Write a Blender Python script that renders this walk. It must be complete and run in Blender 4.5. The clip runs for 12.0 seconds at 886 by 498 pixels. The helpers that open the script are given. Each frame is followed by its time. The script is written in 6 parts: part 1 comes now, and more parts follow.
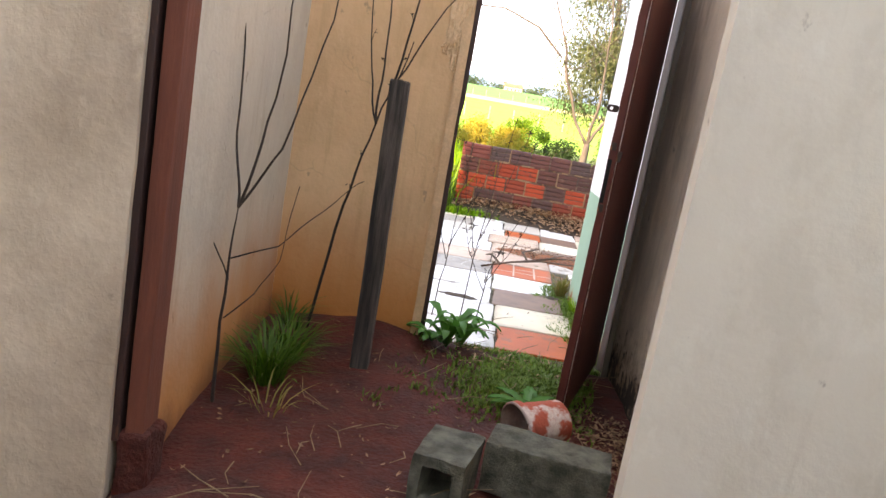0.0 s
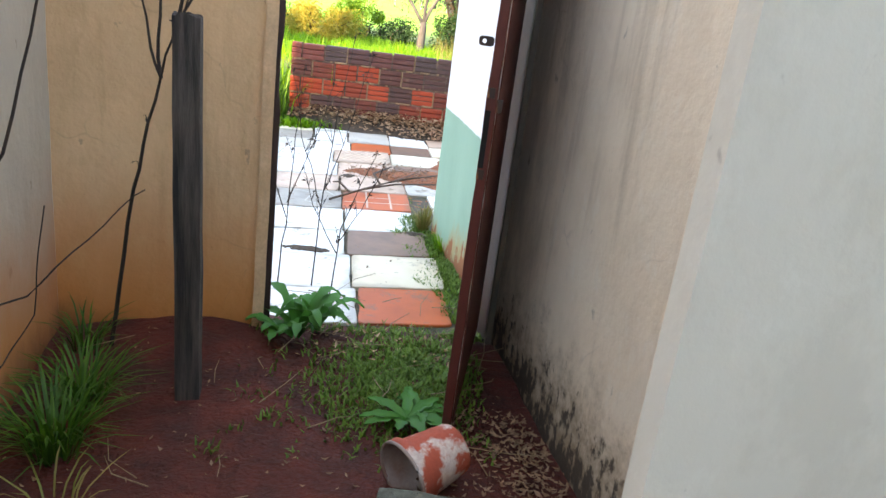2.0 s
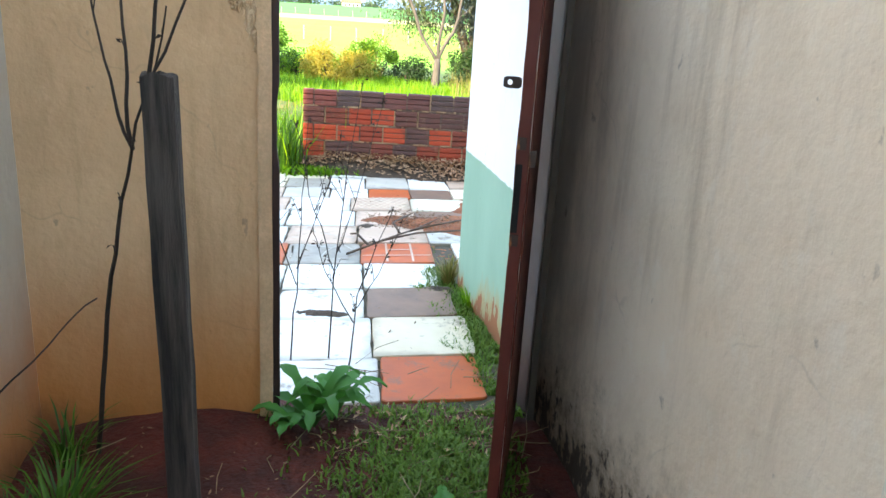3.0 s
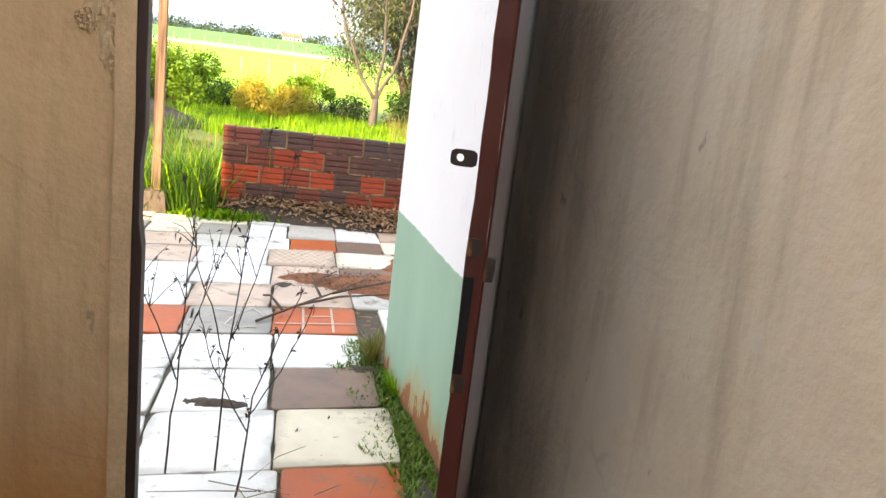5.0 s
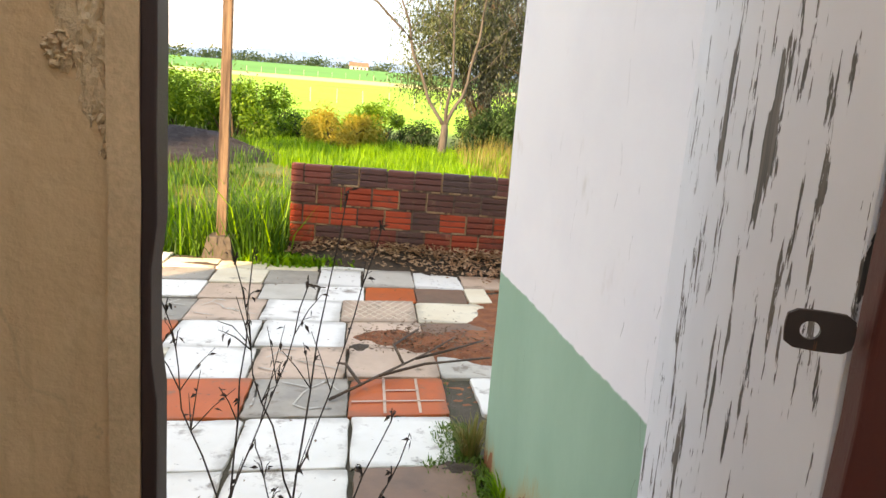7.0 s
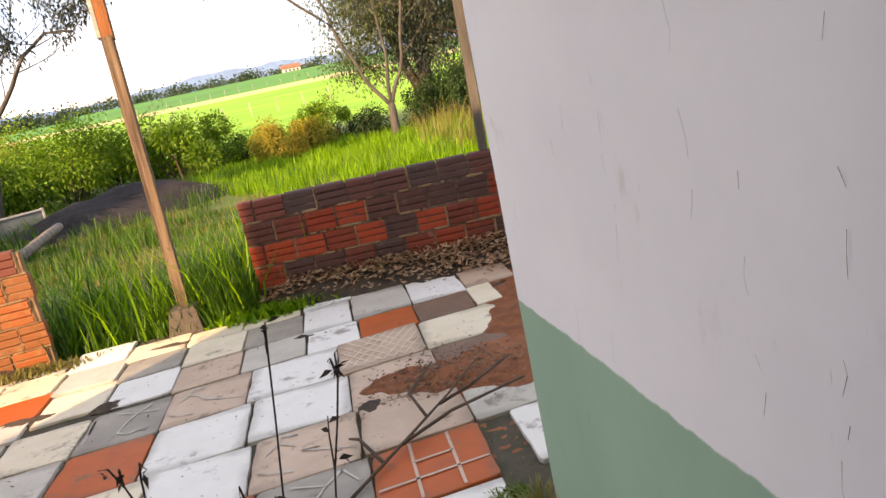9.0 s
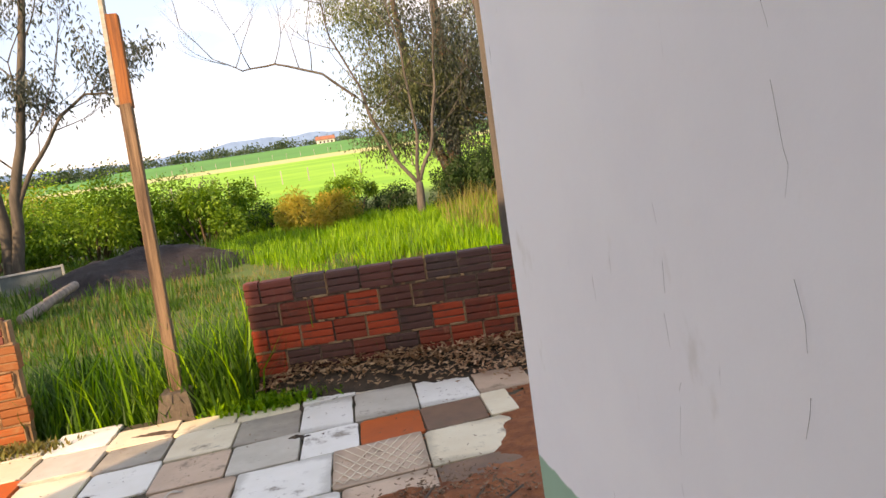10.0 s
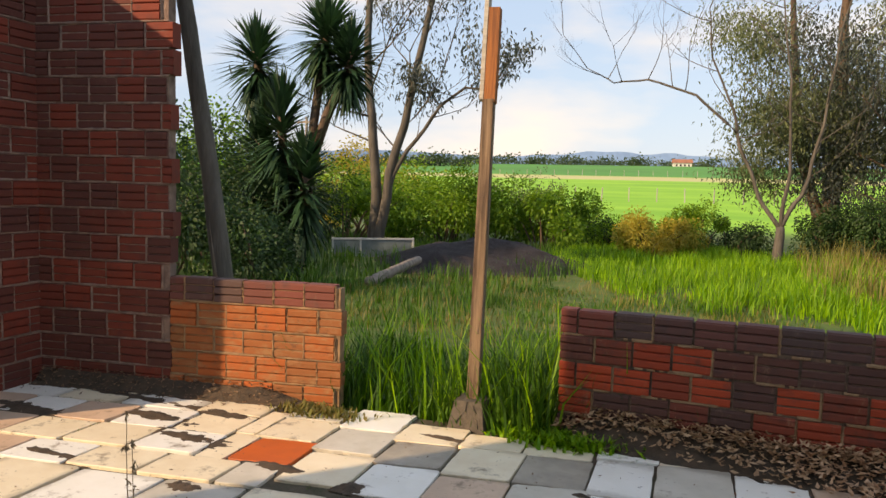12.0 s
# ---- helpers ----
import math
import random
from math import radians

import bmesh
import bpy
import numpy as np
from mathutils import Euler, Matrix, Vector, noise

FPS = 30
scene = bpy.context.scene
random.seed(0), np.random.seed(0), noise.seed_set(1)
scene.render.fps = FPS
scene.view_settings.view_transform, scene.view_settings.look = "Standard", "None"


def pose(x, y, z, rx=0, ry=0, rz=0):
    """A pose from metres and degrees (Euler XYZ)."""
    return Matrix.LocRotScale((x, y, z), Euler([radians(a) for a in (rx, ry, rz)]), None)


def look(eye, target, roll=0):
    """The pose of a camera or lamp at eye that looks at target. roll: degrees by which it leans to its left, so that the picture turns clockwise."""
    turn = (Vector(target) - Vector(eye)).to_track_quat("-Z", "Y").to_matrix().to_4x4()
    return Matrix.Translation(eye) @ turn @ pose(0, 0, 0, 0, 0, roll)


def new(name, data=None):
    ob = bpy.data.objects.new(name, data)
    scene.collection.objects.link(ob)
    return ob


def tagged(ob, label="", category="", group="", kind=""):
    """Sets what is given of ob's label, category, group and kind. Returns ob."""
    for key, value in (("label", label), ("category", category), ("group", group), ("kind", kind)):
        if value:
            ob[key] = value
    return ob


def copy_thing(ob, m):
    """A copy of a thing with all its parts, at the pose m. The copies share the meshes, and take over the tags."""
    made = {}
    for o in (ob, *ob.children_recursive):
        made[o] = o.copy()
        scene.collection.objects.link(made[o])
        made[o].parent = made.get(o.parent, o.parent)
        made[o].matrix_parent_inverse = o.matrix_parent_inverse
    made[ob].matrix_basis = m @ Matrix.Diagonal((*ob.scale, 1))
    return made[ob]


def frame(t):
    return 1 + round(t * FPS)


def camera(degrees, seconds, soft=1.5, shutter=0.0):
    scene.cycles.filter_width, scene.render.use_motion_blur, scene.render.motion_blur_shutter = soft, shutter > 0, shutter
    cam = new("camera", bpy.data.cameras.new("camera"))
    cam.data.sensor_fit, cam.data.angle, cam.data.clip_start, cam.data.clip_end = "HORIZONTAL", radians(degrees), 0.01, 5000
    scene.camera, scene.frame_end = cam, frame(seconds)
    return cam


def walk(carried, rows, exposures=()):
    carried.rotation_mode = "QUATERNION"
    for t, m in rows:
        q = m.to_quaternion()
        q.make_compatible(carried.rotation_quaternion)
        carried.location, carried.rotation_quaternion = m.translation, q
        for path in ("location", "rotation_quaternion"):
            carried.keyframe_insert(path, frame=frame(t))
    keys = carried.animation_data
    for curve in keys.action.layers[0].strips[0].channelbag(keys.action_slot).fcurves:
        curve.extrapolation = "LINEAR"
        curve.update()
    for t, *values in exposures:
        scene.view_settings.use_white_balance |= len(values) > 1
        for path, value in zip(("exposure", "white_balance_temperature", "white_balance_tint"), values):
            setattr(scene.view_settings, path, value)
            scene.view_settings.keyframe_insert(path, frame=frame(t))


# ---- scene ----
cam = camera(62.0, 12.0)


PATH = [
    (0, (1.077, -3.611, 1.206), (0.758, -1.673, 0.828), 10.1),
    (0.5, (1.096, -3.297, 1.221), (0.841, -1.363, 0.78), 8.4),
    (1, (1.065, -3.143, 1.239), (0.991, -1.249, 0.599), 6.9),
    (1.5, (1.006, -3.065, 1.304), (1.087, -1.205, 0.575), 8.1),
    (2, (0.951, -2.853, 1.388), (1.08, -0.958, 0.763), 7.4),
    (2.5, (0.96, -2.631, 1.379), (1.048, -0.715, 0.815), 5.5),
    (3, (0.956, -2.468, 1.394), (1.009, -0.545, 0.847), 3.5),
    (3.5, (0.962, -2.276, 1.401), (1.045, -0.342, 0.899), 3.9),
    (3.7, (0.958, -2.218, 1.4), (1.079, -0.28, 0.924), 4.7),
    (5.3, (0.994, -1.752, 1.416), (1.221, 0.191, 1.001), 6.8),
    (5.5, (0.983, -1.66, 1.416), (1.173, 0.291, 1.015), 6.5),
    (6, (0.949, -1.443, 1.446), (1.03, 0.52, 1.073), 5.1),
    (6.5, (0.919, -1.311, 1.454), (0.94, 0.652, 1.069), 4.7),
    (7, (0.878, -1.158, 1.437), (0.916, 0.804, 1.048), 4.5),
    (7.2, (0.869, -1.107, 1.437), (0.929, 0.854, 1.048), 4.3),
    (8.8, (0.872, -0.484, 1.519), (0.944, 1.451, 1.018), -11.3),
    (9, (0.908, -0.396, 1.506), (0.975, 1.547, 1.034), -12.0),
    (9.5, (0.944, -0.189, 1.479), (1.036, 1.783, 1.156), -10.1),
    (10, (0.97, -0.017, 1.555), (1.017, 1.966, 1.294), -8.4),
    (10.5, (0.97, 0.136, 1.61), (0.897, 2.124, 1.404), -5.8),
    (11, (0.943, 0.271, 1.601), (0.687, 2.247, 1.437), -3.2),
    (11.5, (0.923, 0.432, 1.584), (0.378, 2.351, 1.437), -0.5),
    (12, (0.865, 0.529, 1.6), (0.055, 2.35, 1.429), 1.6),
]
EXPOSURE = [(0.0, 3.7, 10200, 28), (1.5, 3.65, 9000, 23), (2.5, 3.75, 8000, 13), (3.5, 3.6, 7900, 11), (5.5, 3.4, 11000, 23), (7.0, 2.98, 11200, 21), (9.0, 2.4, 11000, 28), (10.5, 2.1, 10400, 24), (12.0, 1.7, 9800, 20)]
walk(cam, [(t, look(e, g, r)) for t, e, g, r in PATH], EXPOSURE)

# ---------------------------------------------------------------- light
SUN_FROM = Vector((-0.62, -0.78, 0.44)).normalized()
world = bpy.data.worlds.new("sky")
scene.world = world
world.use_nodes = True
wn, wl = world.node_tree.nodes, world.node_tree.links
sk = wn.new("ShaderNodeTexSky")
sk.sky_type = "NISHITA"
sk.sun_disc = False
sk.sun_elevation, sk.sun_rotation = math.asin(SUN_FROM.z), math.atan2(SUN_FROM.x, SUN_FROM.y)
sk.air_density, sk.dust_density = 1.1, 0.7
wtc = wn.new("ShaderNodeTexCoord")
wmap = wn.new("ShaderNodeMapping")
wmap.inputs["Scale"].default_value = (1, 1, 3.2)
wno = wn.new("ShaderNodeTexNoise")
wno.inputs["Scale"].default_value, wno.inputs["Detail"].default_value = 2.6, 7
wra = wn.new("ShaderNodeValToRGB")
wra.color_ramp.elements[0].position, wra.color_ramp.elements[1].position = 0.49, 0.74
whaze = wn.new("ShaderNodeMixRGB")
whaze.inputs[0].default_value, whaze.inputs[2].default_value = 0.90, (0.72, 1.30, 2.28, 1)
wmix = wn.new("ShaderNodeMixRGB")
wmix.inputs[2].default_value = (2.10, 2.22, 2.36, 1)
bg = wn["Background"]
bg.inputs[1].default_value = 0.15
wl.new(wtc.outputs["Generated"], wmap.inputs[0])
wl.new(wmap.outputs[0], wno.inputs["Vector"])
wl.new(wno.outputs[0], wra.inputs[0])
wl.new(wra.outputs[0], wmix.inputs[0])
wl.new(sk.outputs[0], whaze.inputs[1])
wl.new(whaze.outputs[0], wmix.inputs[1])
wl.new(wmix.outputs[0], bg.inputs[0])
sun = new("sun", bpy.data.lights.new("sun", "SUN"))
sun.data.energy, sun.data.angle, sun.data.color = 1.7, radians(0.6), (1.0, 0.88, 0.70)
sun.matrix_world = look(SUN_FROM * 10, (0, 0, 0))


# ---------------------------------------------------------------- materials
class Nodes:
    """A small writer for node materials."""

    def __init__(self, name, rough=0.85, metal=0.0):
        self.m = bpy.data.materials.new(name)
        self.m.use_nodes = True
        self.n, self.l = self.m.node_tree.nodes, self.m.node_tree.links
        self.b = self.n["Principled BSDF"]
        self.b.inputs["Roughness"].default_value, self.b.inputs["Metallic"].default_value = rough, metal
        self.tc = self.n.new("ShaderNodeTexCoord")
        self.at = self.tc.outputs["Object"]
        self.info = None

    def random(self):
        if self.info is None:
            self.info = self.n.new("ShaderNodeObjectInfo")
        return self.info.outputs["Random"]

    def shift(self):
        """Another stretch of the pattern for every object."""
        k = self.n.new("ShaderNodeVectorMath")
        k.operation = "MULTIPLY_ADD"
        k.inputs[1].default_value = (1, 1, 1)
        c = self.n.new("ShaderNodeMath")
        c.operation = "MULTIPLY"
        c.inputs[1].default_value = 53.0
        self.l.new(self.random(), c.inputs[0])
        self.l.new(self.at, k.inputs[0])
        self.l.new(c.outputs[0], k.inputs[2])
        self.at = k.outputs[0]
        return self

    def noise(self, scale, stretch=(1, 1, 1), detail=6, rough=0.6):
        mp = self.n.new("ShaderNodeMapping")
        mp.inputs["Scale"].default_value = stretch
        no = self.n.new("ShaderNodeTexNoise")
        no.inputs["Scale"].default_value, no.inputs["Detail"].default_value, no.inputs["Roughness"].default_value = scale, detail, rough
        self.l.new(self.at, mp.inputs[0])
        self.l.new(mp.outputs[0], no.inputs["Vector"])
        return no.outputs[0]

    def ramp(self, fac, a, b, lo=0.35, hi=0.65):
        r = self.n.new("ShaderNodeValToRGB")
        e = r.color_ramp.elements
        e[0].position, e[1].position = lo, hi
        e[0].color, e[1].color = (*a, 1), (*b, 1)
        self.l.new(fac, r.inputs[0])
        return r.outputs[0]

    def step(self, fac, lo, hi):
        return self.ramp(fac, (0, 0, 0), (1, 1, 1), lo, hi)

    def span(self, value, a, b):
        """0 at a, 1 at b."""
        r = self.n.new("ShaderNodeMapRange")
        r.interpolation_type = "SMOOTHSTEP"
        r.inputs[1].default_value, r.inputs[2].default_value = min(a, b), max(a, b)
        r.inputs[3].default_value, r.inputs[4].default_value = (0, 1) if a < b else (1, 0)
        self.l.new(value, r.inputs[0])
        return r.outputs[0]

    def axis(self, k):
        s = self.n.new("ShaderNodeSeparateXYZ")
        self.l.new(self.tc.outputs["Object"], s.inputs[0])
        return s.outputs[k]

    def calc(self, op, a, b):
        c = self.n.new("ShaderNodeMath")
        c.operation = op
        for k, v in enumerate((a, b)):
            if isinstance(v, (int, float)):
                c.inputs[k].default_value = v
            else:
                self.l.new(v, c.inputs[k])
        return c.outputs[0]

    def mix(self, fac, a, b):
        x = self.n.new("ShaderNodeMixRGB")
        for k, v in enumerate((fac, a, b)):
            if isinstance(v, tuple):
                x.inputs[k].default_value = (*v, 1)
            elif isinstance(v, (int, float)):
                x.inputs[k].default_value = v
            else:
                self.l.new(v, x.inputs[k])
        return x.outputs[0]

    def done(self, colour, bump=None, strength=0.3, distance=0.01):
        self.l.new(colour, self.b.inputs["Base Color"])
        if bump is not None:
            b = self.n.new("ShaderNodeBump")
            b.inputs["Strength"].default_value, b.inputs["Distance"].default_value = strength, distance
            self.l.new(bump, b.inputs["Height"])
            self.l.new(b.outputs[0], self.b.inputs["Normal"])
        return self.m


def simple(name, a, b, scale=9, stretch=(1, 1, 1), rough=0.85, bump=0.3, distance=0.01, vary=0.0, metal=0.0, lo=0.35, hi=0.65):
    """Two tones, a fine grain on them, and a shade of its own for every object."""
    k = Nodes(name, rough, metal).shift()
    c = k.ramp(k.noise(scale, stretch), a, b, lo, hi)
    grain = k.noise(scale * 9, stretch, 3)
    c = k.mix(k.span(grain, 0.35, 0.7), k.mix(0.75, (a[0] * 0.5, a[1] * 0.5, a[2] * 0.5), c), c)
    if vary:
        c = k.mix(k.calc("MULTIPLY", k.random(), vary), c, (a[0] * 0.25, a[1] * 0.25, a[2] * 0.25))
    return k.done(c, k.calc("ADD", grain, k.noise(scale, stretch)), bump, distance)


def plaster(name, base, second, soil=0.0, mould=None, cracks=True, relief=0.32):
    """Old plaster: cloudy, streaked downwards, splashed with red soil at the foot."""
    k = Nodes(name, 0.9)
    c = k.ramp(k.noise(1.7), base, second)
    streak = k.noise(3.0, (2.2, 2.2, 0.22), 8, 0.65)
    c = k.mix(k.calc("MULTIPLY", k.span(streak, 0.52, 0.78), 0.55), c, (base[0] * 0.42, base[1] * 0.36, base[2] * 0.30))
    blot = k.noise(5.5, (1, 1, 0.7), 8, 0.7)
    c = k.mix(k.calc("MULTIPLY", k.span(blot, 0.46, 0.62), 0.17), c, (base[0] * 0.62, base[1] * 0.58, base[2] * 0.52))
    c = k.mix(k.calc("MULTIPLY", k.span(k.noise(8.5, (1, 1, 0.6), 7, 0.7), 0.55, 0.66), 0.22), c, (min(0.85, base[0] * 1.15), min(0.82, base[1] * 1.2), base[2] * 1.25))
    spots = k.noise(14, (1, 1, 0.7), 4)
    c = k.mix(k.calc("MULTIPLY", k.span(spots, 0.66, 0.74), 0.5), c, (0.17, 0.13, 0.10))
    if mould:
        ax, a, b = mould
        edge = k.calc("ADD", k.axis(ax), k.calc("MULTIPLY", k.noise(3.2, (1, 1, 0.35), 8, 0.7), 0.9))
        black = k.calc("MULTIPLY", k.span(edge, a + 0.45, b + 0.45), k.span(k.noise(5, (1, 1, 0.3), 7), 0.22, 0.52))
        c = k.mix(k.calc("MULTIPLY", black, 0.54), c, (0.045, 0.038, 0.032))
        low = k.calc("ADD", k.axis(2), k.calc("MULTIPLY", k.noise(9, (1, 1, 1), 8, 0.75), 0.8))
        c = k.mix(k.calc("MULTIPLY", k.span(low, 0.85, 0.45), 0.8), c, (0.20, 0.125, 0.065))
        c = k.mix(k.calc("MULTIPLY", k.span(k.calc("ADD", low, k.calc("MULTIPLY", k.noise(26, (1, 1, 0.6), 5), 0.9)), 1.05, 0.9), 0.85), c, (0.03, 0.022, 0.018))
    if soil:
        tinge = k.calc("ADD", k.axis(2), k.calc("MULTIPLY", k.noise(2.4, (1, 1, 0.6), 6), soil * 0.9))
        c = k.mix(k.calc("MULTIPLY", k.span(tinge, soil * 1.75, soil * 0.6), 0.9), c, (0.56, 0.20, 0.040))
        c = k.mix(k.calc("MULTIPLY", k.span(tinge, soil * 0.75, soil * 0.42), 0.7), c, (0.15, 0.05, 0.02))
    h = k.calc("ADD", k.noise(38, (1, 1, 1), 4), k.calc("MULTIPLY", k.noise(3.5), 2.0))
    if cracks:
        v = k.n.new("ShaderNodeTexVoronoi")
        v.feature = "DISTANCE_TO_EDGE"
        v.inputs["Scale"].default_value = 2.1
        off = k.n.new("ShaderNodeVectorMath")
        off.operation = "MULTIPLY_ADD"
        off.inputs[1].default_value = (0.25, 0.25, 0.25)
        no = k.n.new("ShaderNodeTexNoise")
        no.inputs["Scale"].default_value = 5
        k.l.new(k.at, no.inputs["Vector"])
        k.l.new(no.outputs["Color"], off.inputs[0])
        k.l.new(k.at, off.inputs[2])
        k.l.new(off.outputs[0], v.inputs["Vector"])
        line = k.calc("MULTIPLY", k.span(v.outputs["Distance"], 0.012, 0.0), k.span(k.noise(2.6), 0.5, 0.62))
        c = k.mix(k.calc("MULTIPLY", line, 0.16), c, (0.10, 0.08, 0.065))
    return k.done(c, h, relief, 0.012)


def dado(name, white, green, height):
    """White wall paint over a green painted foot, bare and muddy at the very bottom."""
    k = Nodes(name, 0.75)
    c = k.ramp(k.noise(1.1), white, (white[0] * 0.90, white[1] * 0.90, white[2] * 0.93))
    c = k.mix(k.calc("MULTIPLY", k.span(k.noise(7, (1, 1, 0.5), 6), 0.62, 0.75), 0.3), c, (0.48, 0.42, 0.34))
    fine = k.noise(30, (1, 1, 0.06), 4, 0.7)
    c = k.mix(k.calc("MULTIPLY", k.calc("MULTIPLY", k.span(fine, 0.655, 0.69), k.span(k.noise(2.2), 0.46, 0.58)), 0.8), c, (0.13, 0.11, 0.10))
    lower = k.calc("ADD", k.calc("MULTIPLY", k.axis(1), -0.045), 0.072)
    edge = k.calc("ADD", k.calc("ADD", k.axis(2), lower), k.calc("MULTIPLY", k.noise(16, (1, 1, 0.4), 3), 0.025))
    g = k.ramp(k.noise(2.3, (1, 1, 0.5)), green, (green[0] * 0.82, green[1] * 0.86, green[2] * 0.84))
    c = k.mix(k.span(edge, height + 0.017, height + 0.008), c, g)
    mud = k.calc("ADD", k.axis(2), k.calc("MULTIPLY", k.noise(4, (1, 1, 0.35), 7, 0.7), 0.75))
    c = k.mix(k.calc("MULTIPLY", k.span(mud, 0.56, 0.40), 0.8), c, (0.42, 0.30, 0.13))
    c = k.mix(k.span(k.calc("ADD", mud, k.calc("MULTIPLY", k.noise(11, (1, 1, 0.5), 4), 0.5)), 0.68, 0.66), c, (0.33, 0.12, 0.05))
    return k.done(c, k.calc("ADD", k.noise(60, (1, 1, 1), 4), k.calc("MULTIPLY", k.noise(2.2), 1.5)), 0.08, 0.004)


def flaking(name):
    """White paint that comes off weathered wood in upright slivers."""
    k = Nodes(name, 0.7)
    n = k.noise(15, (2.2, 2.2, 0.50), 6, 0.66)
    bare = k.calc("MAXIMUM", k.step(n, 0.597, 0.607), k.step(k.noise(8, (2.2, 2.2, 0.50), 5, 0.62), 0.622, 0.632))
    c = k.mix(k.noise(4), (0.80, 0.81, 0.84), (0.66, 0.66, 0.68))
    wood = k.ramp(k.noise(30, (3, 3, 0.2)), (0.03, 0.026, 0.024), (0.16, 0.13, 0.11))
    c = k.mix(bare, c, wood)
    return k.done(c, k.calc("MULTIPLY", bare, -1.0), 0.7, 0.006)


def rusty(name, paint, rust, amount=0.55):
    k = Nodes(name, 0.6)
    n = k.noise(7, (2, 2, 0.4), 9, 0.75)
    c = k.mix(k.noise(26, (1, 1, 0.3)), paint, (paint[0] * 0.5, paint[1] * 0.45, paint[2] * 0.45))
    c = k.mix(k.step(n, amount, amount + 0.05), c, rust)
    c = k.mix(k.step(k.noise(17, (2, 2, 0.35), 8, 0.75), amount + 0.12, amount + 0.15), c, (0.55, 0.52, 0.48))
    return k.done(c, n, 0.4, 0.006)


def leafy(name, a, b, through_light=0.35):
    """Leaves: a tone for each leaf, some light through them."""
    k = Nodes(name, 0.6)
    g = k.n.new("ShaderNodeNewGeometry")
    c = k.ramp(g.outputs["Random Per Island"], a, b, 0.0, 1.0)
    c = k.mix(k.calc("MULTIPLY", k.span(k.noise(0.6), 0.4, 0.65), 0.45), c, (a[0] * 0.55, a[1] * 0.6, a[2] * 0.5))
    t = k.n.new("ShaderNodeBsdfTranslucent")
    x = k.n.new("ShaderNodeMixShader")
    x.inputs[0].default_value = through_light
    k.l.new(c, t.inputs[0])
    k.l.new(c, k.b.inputs["Base Color"])
    k.l.new(k.b.outputs[0], x.inputs[1])
    k.l.new(t.outputs[0], x.inputs[2])
    k.l.new(x.outputs[0], k.n["Material Output"].inputs[0])
    return k.m


def brick_clay(name, tinge=0.0, warm=0.0, cap_shade=0.0):
    """Hollow clay brick: orange to burnt purple, brick by brick."""
    k = Nodes(name, 0.85).shift()
    r = k.n.new("ShaderNodeValToRGB")
    e = r.color_ramp.elements
    e[0].position, e[0].color = 0.0, (0.080, 0.036, 0.030, 1)
    e[1].position, e[1].color = 1.0, (0.42, 0.052, 0.016, 1)
    for p, c in ((0.20, (0.112, 0.036, 0.026)), (0.40, (0.20, 0.036, 0.018)), (0.70, (0.33, 0.040, 0.013))):
        q = e.new(p)
        q.color = (*c, 1)
    k.l.new(k.random(), r.inputs[0])
    c = k.mix(k.calc("MULTIPLY", k.span(k.noise(9), 0.5, 0.72), 0.55), r.outputs[0], (0.05, 0.03, 0.026))
    c = k.mix(k.calc("MULTIPLY", k.span(k.noise(16, (1, 1, 0.5), 8, 0.7), 0.56, 0.74), 0.4), c, (0.34, 0.22, 0.14))
    if warm:
        c = k.mix(warm, c, (0.40, 0.13, 0.030))
        c = k.mix(k.calc("MULTIPLY", k.span(k.noise(5, (1, 1, 2), 9, 0.75), 0.48, 0.66), 0.7), c, (0.30, 0.17, 0.085))
        c = k.mix(k.calc("MULTIPLY", k.span(k.noise(13, (1, 1, 1.5), 8, 0.7), 0.55, 0.68), 0.6), c, (0.085, 0.042, 0.026))
    # Mixes in a dark top-course tone that holds shade as colour.
    if cap_shade:
        c = k.mix(cap_shade, c, (0.075, 0.050, 0.048))
    if tinge:
        c = k.mix(tinge, c, (0.100, 0.022, 0.016))
    return k.done(c, k.noise(50), 0.4, 0.004)


M = {}
M["plaster_left"] = plaster("plaster_left", (0.56, 0.50, 0.40), (0.47, 0.43, 0.36), soil=0.60)
M["plaster_entry"] = plaster("plaster_entry", (0.68, 0.56, 0.42), (0.40, 0.31, 0.23))
M["plaster_back"] = plaster("plaster_back", (0.76, 0.50, 0.29), (0.64, 0.41, 0.23), soil=0.56)
M["plaster_right"] = plaster("plaster_right", (0.85, 0.74, 0.59), (0.79, 0.66, 0.51), mould=(1, -0.44, 0.0))
M["plaster_near"] = plaster("plaster_near", (0.70, 0.66, 0.56), (0.66, 0.62, 0.53), cracks=False, relief=0.10)
M["white_wall"] = dado("white_wall", (0.86, 0.85, 0.87), (0.29, 0.48, 0.36), 0.80)
M["door_white"] = flaking("door_white")
M["door_red"] = rusty("door_red", (0.13, 0.022, 0.014), (0.16, 0.055, 0.025), 0.60)
M["frame_dark"] = rusty("frame_dark", (0.050, 0.022, 0.018), (0.12, 0.05, 0.03), 0.60)
M["frame_grey"] = rusty("frame_grey", (0.17, 0.145, 0.115), (0.20, 0.15, 0.11), 0.60)
M["black"] = simple("black", (0.006, 0.005, 0.006), (0.003, 0.003, 0.003), 9)
M["jamb_red"] = simple("jamb_red", (0.20, 0.055, 0.03), (0.13, 0.035, 0.02), 5, (3, 3, 0.3))
M["hasp"] = rusty("hasp", (0.05, 0.03, 0.025), (0.30, 0.11, 0.04), 0.55)
M["rubble"] = simple("rubble", (0.80, 0.56, 0.35), (0.64, 0.43, 0.25), 20, bump=0.6, distance=0.01)
